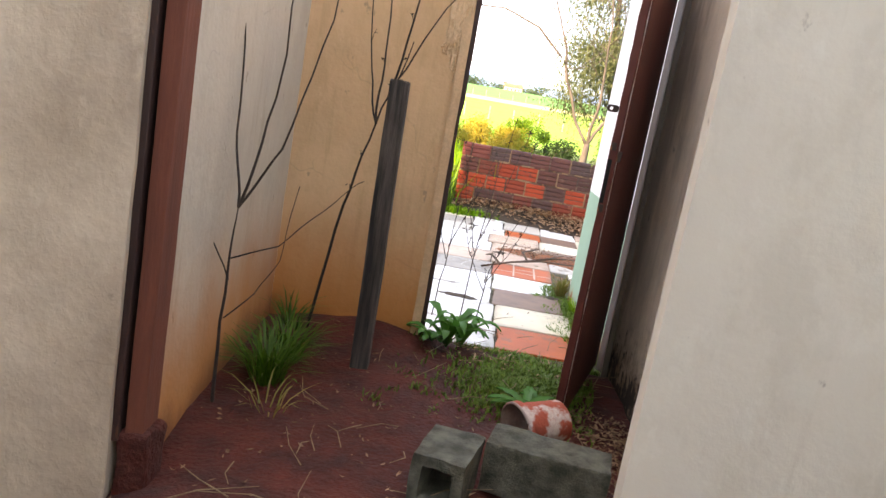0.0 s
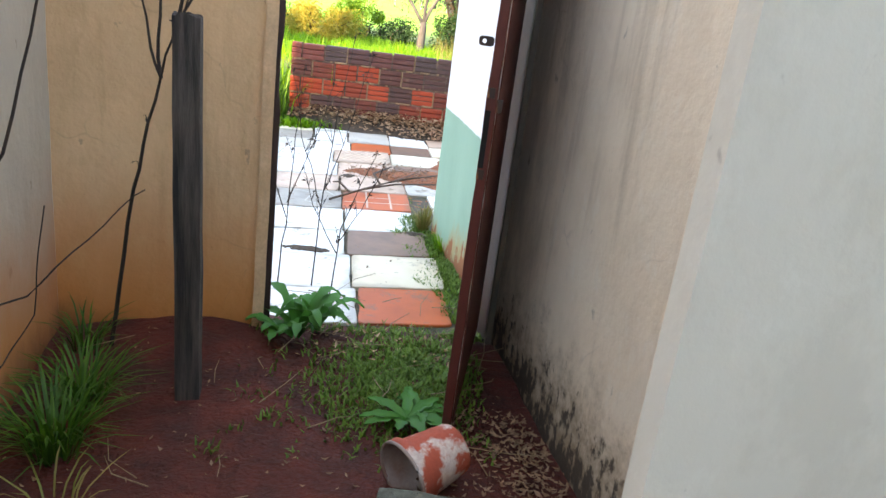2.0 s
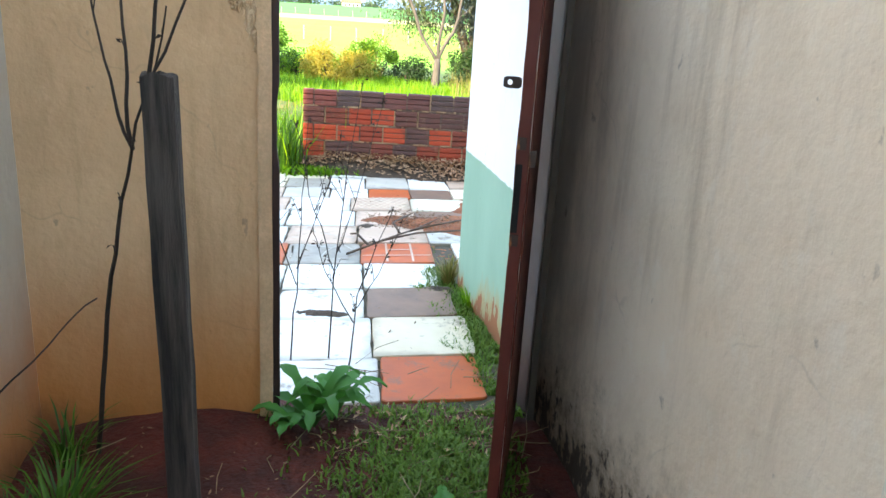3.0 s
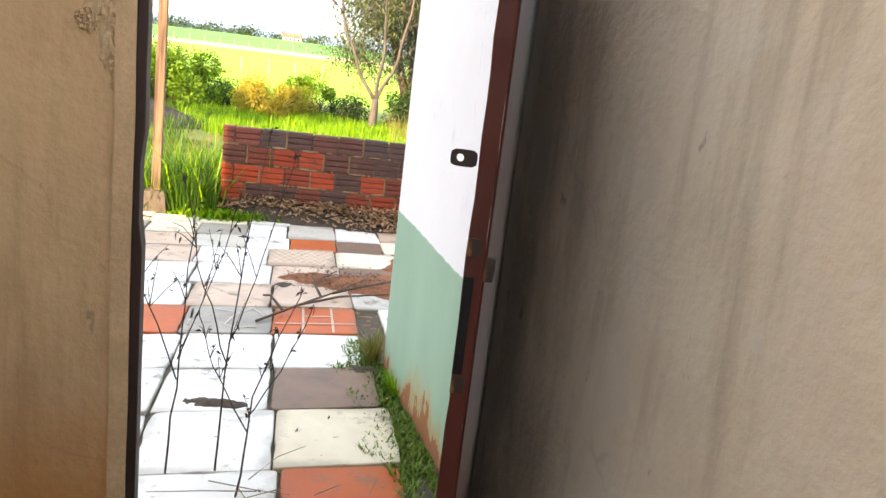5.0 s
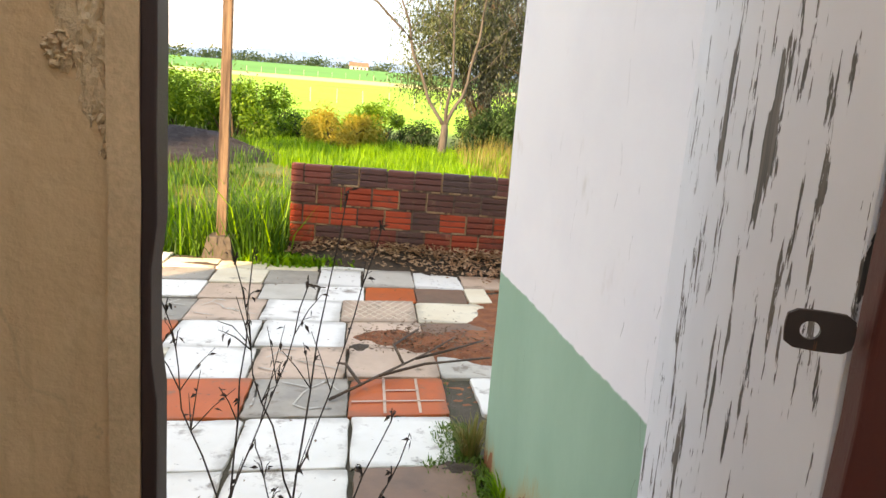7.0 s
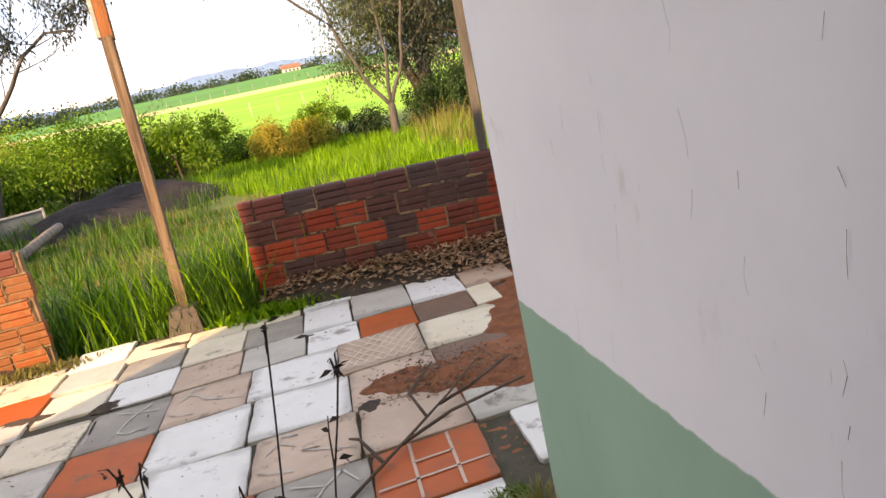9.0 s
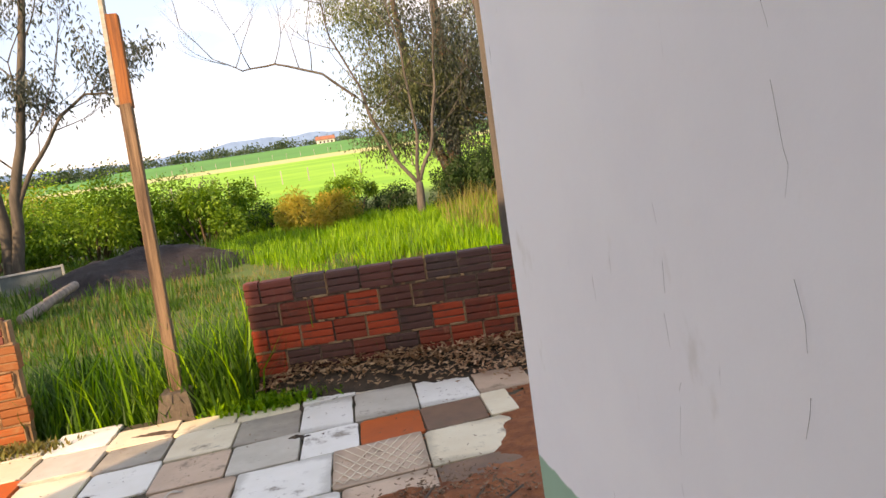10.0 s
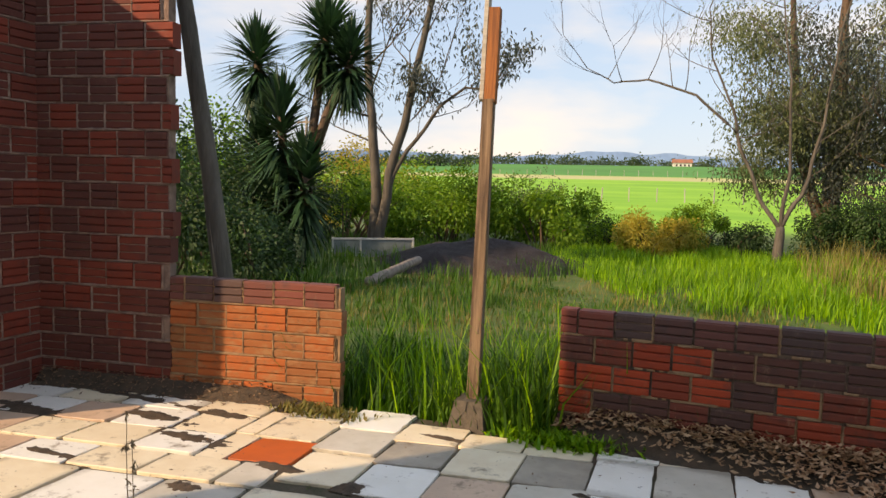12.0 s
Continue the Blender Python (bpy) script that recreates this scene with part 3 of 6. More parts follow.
def broken_plaster(parent, c, w, h, seed, along, material):
    """A patch where the plaster has come off: a rough sunken bed and crumbs round its rim."""
    rnd = random.Random(seed)
    d = Vector((*along, 0)).normalized()
    nrm = Vector((d.y, -d.x, 0))
    verts, faces = [], []
    n, m = 18, 26
    for j in range(m + 1):
        for i in range(n + 1):
            u, v = (i / n - 0.5) * 2, (j / m - 0.5) * 2
            k = 1 + 0.30 * noise.noise(Vector((u * 2.3, v * 2.3, seed)))
            r = math.hypot(u, v)
            lump = 0.011 * noise.noise(Vector((u * 4, v * 6, seed + 3))) + 0.009 * noise.noise(Vector((u * 9, v * 13, seed)))
            proud = 0.010 + lump - 0.016 * max(0, r - 0.75) * 3
            verts.append(Vector(c) + d * u * w * k / 2 + Vector((0, 0, v * h * k / 2)) + nrm * proud)
    for j in range(m):
        for i in range(n):
            if math.hypot(i + 0.5 - n / 2, (j + 0.5 - m / 2) * n / m) < n / 2 * rnd.uniform(0.86, 1.08):
                a = j * (n + 1) + i
                faces.append((a, a + 1, a + n + 2, a + n + 1))
    raw("broken_plaster", verts, faces, material, parent, label="rough patch of broken plaster")


for k, (fx, z, w, h) in enumerate(((0.915, 1.66, 0.13, 0.52), (0.935, 1.50, 0.09, 0.30), (0.90, 1.85, 0.15, 0.30), (0.955, 1.38, 0.05, 0.16), (0.86, 1.47, 0.05, 0.06), (0.68, 1.78, 0.26, 0.22), (0.50, 1.98, 0.3, 0.20), (0.70, 2.02, 0.3, 0.16))):
    broken_plaster(wall_back, (LB[0] + (RB[0] - LB[0]) * fx, LB[1] + (RB[1] - LB[1]) * fx, z), w, h, k + 2, (0.982, 0.19), M["rubble"])
for k, (z, h) in enumerate(((0.62, 0.3), (0.30, 0.26), (0.1, 0.2))):
    broken_plaster(wall_left, (-0.055, -1.66, z), 0.12, h, k + 30, (-0.16, 0.98), M["rubble"])
for k, (x, z, w, h) in enumerate(((-0.5, 1.75, 0.2, 0.2), (-0.75, 1.5, 0.16, 0.3), (-0.42, 1.95, 0.25, 0.16))):
    broken_plaster(wall_entry, (x, -1.90 + (x + 0.13) * 0.184, z), w, h, k + 40, (0.983, 0.18), M["plaster_back"])


# ---------------------------------------------------------------- doorway: frame, open leaf, red jamb
def upright(name, x, y, sx, sy, z0, z1, turn, material, parent, label="", nicks=()):
    bm = box(sx, sy, z1 - z0, 0.004, cuts=0)
    bmesh.ops.subdivide_edges(bm, edges=[e for e in bm.edges if abs(e.verts[0].co.z - e.verts[1].co.z) > 0.5], cuts=30)
    for v in bm.verts:
        w = noise.noise_vector(Vector((x, y, v.co.z * 9))) * 0.0012
        v.co += Vector((w.x, w.y, 0))
        for a, b, depth in nicks:
            if a < v.co.z + z0 < b and v.co.x > 0:
                v.co.x -= depth
    return part(name, bm, material, parent, label, at=pose(x, y, z0, 0, 0, turn))


door_frame = empty("door_frame", pose(0, 0, 0), "rusted dark steel door frame with peeling paint", "door frame", kind="structure")
upright("left_jamb", 0.452, -0.03, 0.024, 0.10, -0.05, 2.15, 11, M["frame_dark"], door_frame, nicks=((0.98, 1.16, 0.008),))
upright("right_jamb", 1.395, 0.19, 0.035, 0.15, -0.05, 2.15, 11, M["frame_dark"], door_frame)
part("plaster_edge", box(0.030, 0.022, 2.15, 0.006, cuts=6, rough=0.003), M["frame_grey"], door_frame, "cracked grey plaster edge", at=pose(1.397, 0.075, -0.02, 0, 0, 9))
HINGE, FREE = Vector((1.335, 0.16, 0)), Vector((1.184, -0.694, 0))
leaf_len = (FREE - HINGE).length
leaf_turn = math.degrees(math.atan2((FREE - HINGE).y, (FREE - HINGE).x))
door = empty("door_leaf", pose(HINGE.x, HINGE.y, 0.04, 0, 0, leaf_turn), "open wooden door, flaking white face and dark red edge", "door", kind="structure")


def leaf_panel():
    bm = box(leaf_len - 0.02, 0.030, 2.05, 0.003, at=(leaf_len / 2 - 0.012, 0, 0))
    return bm


part("panel", leaf_panel(), M["door_white"], door)
edge_bm = box(0.030, 0.031, 2.06, 0.003)
bmesh.ops.subdivide_edges(edge_bm, edges=[e for e in edge_bm.edges if abs(e.verts[0].co.z - e.verts[1].co.z) > 0.5], cuts=40)
for v in edge_bm.verts:
    v.co += Vector((noise.noise(Vector((v.co.z * 14, 1, 0))) * 0.004, noise.noise(Vector((v.co.z * 11, 5, v.co.y * 20))) * 0.003, 0))
edge_strip = part("edge_strip", edge_bm, M["door_red"], door, "dark red painted door edge", at=pose(leaf_len, 0, 0))
part("lock_slot", box(0.004, 0.016, 0.17, 0.0), M["black"], edge_strip, "empty black lock slot", at=pose(0.0165, -0.006, 0.905))
for z in (0.87, 1.11):
    part("screw_plate", box(0.004, 0.022, 0.03, 0.001), M["hasp"], edge_strip, at=pose(0.016, -0.004, z))
part("bent_catch", box(0.012, 0.018, 0.04, 0.003, cuts=2, rough=0.004), M["hasp"], door, "bent rusty catch", at=pose(leaf_len + 0.006, 0.026, 1.07))
inner_bm = box(leaf_len - 0.03, 0.004, 2.03, 0.0, at=(leaf_len / 2 - 0.012, 0.0175, 0.005))
part("inner_face", inner_bm, M["door_red"], door)


def hasp():
    """A pierced tab of sheet iron."""
    bm = bmesh.new()
    n = 20
    ring = []
    for s in range(n):
        w = 2 * math.pi * s / n
        c, q = math.cos(w), math.sin(w)
        k = min(1 / max(abs(c), 1e-6), 1 / max(abs(q), 1e-6)) * 0.78 + 0.22
        ring.append(((bm.verts.new((c * k * 0.022, 0, q * k * 0.014))), bm.verts.new((c * 0.0065 - 0.006, 0, q * 0.0065))))
    for s in range(n):
        a, b = ring[s], ring[(s + 1) % n]
        bm.faces.new((a[0], b[0], b[1], a[1]))
    ext = bmesh.ops.extrude_face_region(bm, geom=bm.faces[:])
    for v in [g for g in ext["geom"] if isinstance(g, bmesh.types.BMVert)]:
        v.co.y += 0.004
    bmesh.ops.recalc_face_normals(bm, faces=bm.faces[:])
    return bm


part("hasp", hasp(), M["hasp"], door, "rusty pierced hasp", at=pose(leaf_len - 0.006, -0.040, 1.265, 0, 0, 83))

jamb = empty("jamb_post", pose(-0.010, -1.80, 0), "rust-red painted jamb at the wall end", "jamb", kind="structure")
upright("board", -0.004, 0.03, 0.052, 0.11, 0.12, TOP, 10, M["jamb_red"], jamb)
upright("stop", -0.045, -0.02, 0.022, 0.05, 0.12, TOP, 10, M["frame_dark"], jamb)
part("foot", box(0.10, 0.13, 0.33, 0.02, cuts=3, rough=0.012), M["soil"], jamb, "crumbling muddy base", at=pose(0.0, 0.03, -0.18, 0, 0, 10))


# ---------------------------------------------------------------- brick walls
BL, BD, JT = 0.219, 0.10, 0.018


def brick_mesh(length, BH):
    """A hollow clay brick laid flat, its face ribbed lengthwise."""
    prof = [(0.0, 0.0)]
    ribs = 3
    for r in range(ribs):
        a = BH * r / ribs
        b = BH * (r + 1) / ribs
        prof += [(-0.0, a + 0.004), (-0.005, a + 0.009), (-0.005, b - 0.012), (0.0, b - 0.006), (0.011, b - 0.001)]
    prof[-1] = (0.002, BH)
    prof += [(BD, BH), (BD, 0.0)]
    bm = bmesh.new()
    l = [bm.verts.new((-length / 2, y, z)) for y, z in prof]
    r = [bm.verts.new((length / 2, y, z)) for y, z in prof]
    for k in range(len(prof)):
        t = (k + 1) % len(prof)
        bm.faces.new((l[k], r[k], r[t], l[t]))
    bm.faces.new(l[::-1])
    bm.faces.new(r)
    bmesh.ops.recalc_face_normals(bm, faces=bm.faces[:])
    return bm


def brick_wall(name, p, q, z_top, courses, material, label, first=0.5, ragged=0.0, seed=1, mortar="mortar", squeeze=0.02, cap=None, BH=0.156):
    """Courses of bricks over a recessed mortar core, counted from the top down."""
    rnd = random.Random(seed)
    a, b = Vector((*p, 0)), Vector((*q, 0))
    d = (b - a)
    length = d.length
    turn = math.degrees(math.atan2(d.y, d.x))
    wall = empty(name, pose(a.x, a.y, 0, 0, 0, turn), label, "brick wall", kind="structure")
    z_low = z_top - courses * (BH + JT)
    core = box(length - 0.02, BD - 0.012, z_top - z_low - 0.03, 0.0, at=(length / 2, BD / 2 + 0.002, z_low), cuts=6, rough=0.003)
    part("mortar", core, M[mortar], wall)
    shared = {}

    def piece(w, mat):
        k = (round(w, 2), mat.name)
        if k not in shared:
            shared[k] = mesh_of("brick", brick_mesh(k[0], BH), mat)
        return shared[k]

    uprights = []

    for c in range(courses):
        z = z_top - (c + 1) * (BH + JT) + JT * 0.4
        x = 0.0
        w = BL * (first if c % 2 == 0 else 0.98)
        end = length + (rnd.uniform(-ragged, ragged) if ragged else 0)
        while x < end - 0.05:
            w = min(w, end - x)
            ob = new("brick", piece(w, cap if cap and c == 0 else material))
            ob.parent = wall
            ob.matrix_basis = pose(x + w / 2, rnd.uniform(-0.006, 0.006), z + rnd.uniform(-0.004, 0.004), rnd.uniform(-1.2, 1.2), rnd.uniform(-0.7, 0.7), rnd.uniform(-1.3, 1.3))
            uprights.append((x + w + JT / 2, z))
            x += w + JT
            w = BL
    # mortar squeezed out of the joints, more in some places than in others
    verts, faces = [], []
    for c in range(courses):
        z = z_top - (c + 1) * (BH + JT) + JT * 0.1
        n = int(length / 0.025)
        row = []
        for i in range(n + 1):
            x = length * i / n
            s = noise.noise(Vector((x * 7, c * 3.7, seed))) + 0.35 * noise.noise(Vector((x * 31, c * 5.1, seed)))
            hh = JT * (0.40 + 0.45 * max(0.0, s + 0.3) + rnd.uniform(-0.05, 0.05))
            out = -0.003 - 0.010 * max(0.0, s + 0.2)
            k = len(verts)
            verts += [(x, 0.006, z - hh), (x, out, z - hh * 0.5), (x, out * 0.9, z + hh * 0.4), (x, 0.006, z + hh)]
            row.append((k, s))
        for (k, s), (m, t) in zip(row, row[1:]):
            if s > squeeze - 0.35:
                faces += [(k + e, m + e, m + e + 1, k + e + 1) for e in range(3)]
    for x, z in uprights:
        if x > length - 0.02 or rnd.random() < squeeze + 0.15:
            continue
        k = len(verts)
        n = 6
        for i in range(n + 1):
            h = z + BH * i / n
            dx, hw = rnd.uniform(-0.002, 0.002), JT * rnd.uniform(0.52, 0.74)
            verts += [(x + dx - hw, 0.002, h), (x + dx, -0.004 - 0.006 * rnd.random(), h), (x + dx + hw, 0.002, h)]
        for i in range(n):
            e = k + 3 * i
            faces += [(e, e + 1, e + 4, e + 3), (e + 1, e + 2, e + 5, e + 4)]
    if verts:
        raw("joint", verts, faces, M["mortar_tan" if mortar == "mortar" else mortar], wall, label="pale mortar squeezed from the joints")
    return wall


brick_wall("wall_low_east", (-0.345, 5.175), (2.6, 5.175), 0.842, 6, M["brick"], "low wall of burnt red hollow bricks", 0.45, seed=3, squeeze=0.40, cap=M["brick_cap_shaded"])
CORNER, STEP, GAP = (-4.30, 4.45), (-3.19, 4.675), (-1.87, 4.945)
brick_wall("wall_low_west", STEP, GAP, 0.885, 5, M["brick_warm"], "low wall of orange hollow bricks", 0.5, seed=9, squeeze=-0.05, cap=M["brick_cap_shaded"], mortar="mortar_tan", BH=0.168)
brick_wall("wall_tall", CORNER, STEP, 3.32, 17, M["brick_dark_red"], "tall ragged wall of dark hollow bricks", 0.5, 0.035, seed=5, mortar="mortar_pale", squeeze=-0.25, BH=0.178)
brick_wall("wall_side", (-4.165, 3.05), (-4.308, 4.54), 3.32, 17, M["brick_dark_red"], "side wall of dark hollow bricks", 0.5, seed=7, mortar="mortar_pale", squeeze=-0.25, BH=0.178)


# ---------------------------------------------------------------- paving
T0, TU, TV = Vector((0.752, 0.59, 0)), Vector((0.441, 0.090, 0)), Vector((-0.0443, 0.471, 0))
paving = tagged(new("pavement"), "patchwork paving of odd ceramic and cement tiles", "paving", kind="structure")
bed_v = [T0 + TU * i + TV * j + Vector((0, 0, -0.018)) for i, j in ((-10.4, -1.3), (1.5, -1.3), (2.6, 9.9), (-10.4, 10.4))]
raw("bed", [*bed_v, *[v - Vector((0, 0, 0.25)) for v in bed_v]], [(0, 1, 2, 3), (0, 4, 5, 1), (1, 5, 6, 2), (2, 6, 7, 3), (3, 7, 4, 0)], M["bed"], paving)


def tile(u0, u1, v0, v1, tone, rnd):
    """One slab with a chipped, rounded rim, each a little askew; u and v count along the paving's two directions."""
    g = 0.010 if u0 > -4.4 else 0.022
    c = []
    for u, v in ((u0 + g, v0 + g), (u1 - g, v0 + g), (u1 - g, v1 - g), (u0 + g, v1 - g)):
        c.append(T0 + TU * (u + rnd.uniform(-0.012, 0.012)) + TV * (v + rnd.uniform(-0.012, 0.012)))
    mid = sum(c, Vector()) / 4
    ring = []
    for k in range(4):
        p, q = c[k], c[(k + 1) % 4]
        for s in (0.0, 0.05, 0.2, 0.35, 0.5, 0.65, 0.8, 0.95):
            e = p.lerp(q, s)
            inset = rnd.uniform(0.002, 0.018) if s == 0.0 else max(0.0, noise.noise(Vector((e.x * 9, e.y * 9, 2)))) * 0.018
            ring.append(e + (mid - e).normalized() * inset)
    n = len(ring)
    lift = rnd.uniform(-0.005, 0.005)
    tip = Vector((rnd.uniform(-0.012, 0.012), rnd.uniform(-0.012, 0.012), 0))
    verts = [r - mid + Vector((0, 0, -0.03)) for r in ring]
    verts += [r - mid + Vector((0, 0, -0.004 + lift + tip.dot(r - mid))) for r in ring]
    verts += [(r - mid) * 0.985 + Vector((0, 0, lift + tip.dot(r - mid))) for r in ring]
    faces = [(s, (s + 1) % n, n + (s + 1) % n, n + s) for s in range(n)] + [(n + s, n + (s + 1) % n, 2 * n + (s + 1) % n, 2 * n + s) for s in range(n)]
    faces.append(tuple(range(2 * n, 3 * n)))
    base = {"six": "orange", "net": "pink", "crazy": "grey", "veined": "pink"}.get(tone, tone)
    ob = raw("tile", verts, faces, M["tile_" + base], paving)
    ob.location = mid
    return ob, lift


def strip_mark(parent, lines, w, z, material, label):
    """Grout or pattern lines laid on a tile."""
    verts, faces = [], []
    for p, q in lines:
        p, q = Vector(p), Vector(q)
        s = (q - p).orthogonal()
        s = Vector((-(q - p).y, (q - p).x, 0)).normalized() * w / 2
        k = len(verts)
        verts += [p - s + Vector((0, 0, z)), p + s + Vector((0, 0, z)), q + s + Vector((0, 0, z)), q - s + Vector((0, 0, z))]
        faces.append((k, k + 1, k + 2, k + 3))
    raw("pattern", verts, faces, material, parent, label=label)



def decorate(ob, lift, w, h, tone):
    """Grout and pattern lines of the patterned tiles."""
    def at(u, v):
        return TU * (u - 0.5) * w + TV * (v - 0.5) * h

    if tone == "six":
        lines = [(at(0.36, 0.04), at(0.36, 0.96)), (at(0.70, 0.04), at(0.70, 0.96)), (at(0.04, 0.34), at(0.96, 0.34)), (at(0.36, 0.62), at(0.70, 0.62))]
        strip_mark(ob, lines, 0.014, lift + 0.006, M["tile_pink"], "pale grout lines")
    if tone == "net":
        lines = [(at(k / 8, 0.05), at(min(0.96, k / 8 + 0.5), 0.05 + 0.9 * min(1, (0.96 - k / 8) / 0.5))) for k in range(0, 8)]
        lines += [(at(1 - k / 8, 0.05), at(max(0.04, 0.5 - k / 8), 0.05 + 0.9 * min(1, (0.96 - k / 8) / 0.5))) for k in range(0, 8)]
        strip_mark(ob, lines, 0.007, lift + 0.006, M["tile_cream"], "pale net pattern")
    if tone in ("crazy", "veined"):
        r2 = random.Random(5 if tone == "crazy" else 8)
        pts = [at(r2.uniform(0.06, 0.94), r2.uniform(0.06, 0.94)) for _ in range(14)]
        strip_mark(ob, [(pts[k], sorted(pts, key=lambda e: (e - pts[k]).length)[1 + k % 2]) for k in range(14)], 0.009, lift + 0.006, M["tile_ash"], "pale crazed lines")


tile_rnd = random.Random(11)


def lay(v0, v1, breaks, tones):
    """One course of tiles between v0 and v1, parted at the breaks."""
    for u0, u1, tone in zip(breaks, breaks[1:], tones.split()):
        if tone == "-":
            continue
        ob, lift = tile(u0, u1, v0, v1, tone, tile_rnd)
        decorate(ob, lift, u1 - u0, v1 - v0, tone)


# along the white wall, from the doorway outwards
lay(-0.90, 0.0, (-2.1, -1.1, 0.06, 1.06), "white white orange")
lay(0.0, 1.02, (-3.1, -2.1, -1.1, 0.01, 1.10), "cream white white cream")
lay(1.02, 2.0, (-4.1, -3.1, -2.13, -1.12, -0.06, 1.02), "white cream white white brown")
lay(2.0, 3.0, (-4.2, -3.2, -2.2, -1.12, -0.10, 0.94), "ash white white white white")
lay(3.0, 4.0, (-4.3, -3.3, -2.25, -1.2, -0.13, 0.97, 1.28, 1.80), "cream ash orange crazy six - white")
lay(4.0, 5.02, (-4.4, -3.4, -2.35, -1.28, -0.18, 0.95, 1.85), "white cream white veined pink ash")
lay(5.02, 6.1, (-4.5, -3.48, -2.50, -1.38, -0.23, 0.85, 1.9), "ash orange white white pink brown")
lay(6.1, 7.16, (-4.45, -3.48, -2.50, -1.48, -0.33, 0.82, 1.98), "cream crazy veined white net cream")
lay(7.16, 8.0, (-0.74, 0.03, 0.87, 1.75, 2.15), "white orange brown cream")
lay(8.0, 9.15, (-0.80, -0.04, 0.90, 1.78, 2.6), "white ash white pink")
lay(9.15, 9.6, (-0.82, 0.0, 0.95, 1.8), "white cream white")
lay(-0.90, 0.0, (-9.9, -8.9, -7.8, -6.8, -5.7, -4.6, -3.4, -2.1), "cream white cream ash white cream white")
lay(0.0, 0.98, (-10.0, -9.0, -8.0, -7.02), "white cream pink")
lay(1.0, 2.0, (-10.2, -9.2, -8.22), "cream white")
lay(2.02, 3.04, (-10.3, -9.32), "white")
# across the gap in the brick walls
lay(7.2, 8.1, (-2.57, -1.66, -0.76), "pink ash")
lay(8.1, 9.06, (-2.60, -1.70, -0.80), "cream grey")
lay(9.06, 9.6, (-2.66, -1.80, -0.84), "cream cream")
lay(7.3, 8.22, (-3.47, -2.57), "white")
lay(8.22, 9.06, (-3.52, -2.60), "grey")
lay(9.06, 9.8, (-3.60, -2.66), "cream")
lay(7.4, 8.42, (-4.42, -3.47), "cream")
lay(8.42, 9.33, (-4.48, -3.54), "ash")
lay(9.33, 10.2, (-4.55, -3.62), "white")
lay(7.83, 8.66, (-5.30, -4.42), "orange")
lay(8.66, 9.52, (-5.43, -4.50), "cream")
lay(9.52, 10.1, (-5.50, -4.57), "ash")
# before the orange wall
lay(7.8, 8.75, (-5.75, -5.32), "cream")
lay(8.75, 9.75, (-5.80, -5.45), "cream")
lay(7.15, 7.83, (-10.0, -9.0, -8.05, -7.05, -6.05, -5.0, -4.42), "white pink white cream cream ash")
lay(7.85, 8.62, (-10.6, -9.7, -8.8, -7.8, -6.75, -5.76), "white pink cream cream white")
lay(8.62, 9.42, (-10.6, -9.65, -8.75, -7.75, -6.75, -5.80), "pink white pink white cream")
lay(9.42, 10.2, (-10.5, -9.4, -8.25, -6.9, -5.80), "white cream white cream")
lay(6.12, 7.13, (-10.0, -8.9, -7.85, -6.7, -5.55, -4.47), "cream white cream white ash")
lay(5.1, 6.1, (-10.0, -9.0, -7.9, -6.8, -5.7, -4.52), "white ash cream pink ash")
lay(4.08, 5.08, (-9.6, -8.6, -7.5, -6.5, -5.45, -4.42), "cream cream white ash cream")
lay(3.06, 4.06, (-9.5, -8.4, -7.4, -6.3, -5.3, -4.32), "white cream pink cream white")
lay(2.02, 3.04, (-9.3, -8.2, -7.2, -6.2, -5.2, -4.22), "cream ash white cream grey")
lay(1.0, 2.0, (-8.2, -7.1, -6.1, -5.1, -4.12), "white cream cream orange")
lay(0.0, 0.98, (-7.0, -6.0, -5.0, -4.0, -3.12), "cream white ash cream")


# ---------------------------------------------------------------- yard: posts and beams
def gap_post():
    p = empty("veranda_post", pose(-0.905, 5.08, -0.02), "weathered square timber post on a concrete foot", "post")
    bm = bmesh.new()
    bmesh.ops.create_cone(bm, cap_ends=True, segments=4, radius1=0.185, radius2=0.135, depth=0.20, matrix=Matrix.Translation((0, 0, 0.10)) @ Matrix.Rotation(radians(45), 4, "Z"))
    bmesh.ops.subdivide_edges(bm, edges=bm.edges[:], cuts=3, use_grid_fill=True)
    for v in bm.verts:
        v.co += noise.noise_vector(v.co * 8) * 0.012
    part("foot", bm, M["concrete"], p, "chipped concrete foot")
    part("shaft", box(0.082, 0.075, 2.05, 0.006, cuts=4, rough=0.004), M["post_wood"], p, at=pose(0, 0, 0.18, -7, -0.4, 8))
    part("upper_shaft", box(0.080, 0.074, 0.66, 0.006, cuts=2, rough=0.003), M["post_orange"], p, "orange-brown upper length", at=pose(-0.040, 0.246, 2.19, -7, 0, 8))
    part("splice_board", box(0.030, 0.085, 0.95, 0.003), M["beam_grey"], p, "pale splice board", at=pose(-0.098, 0.246, 2.21, -7, 0, 8))


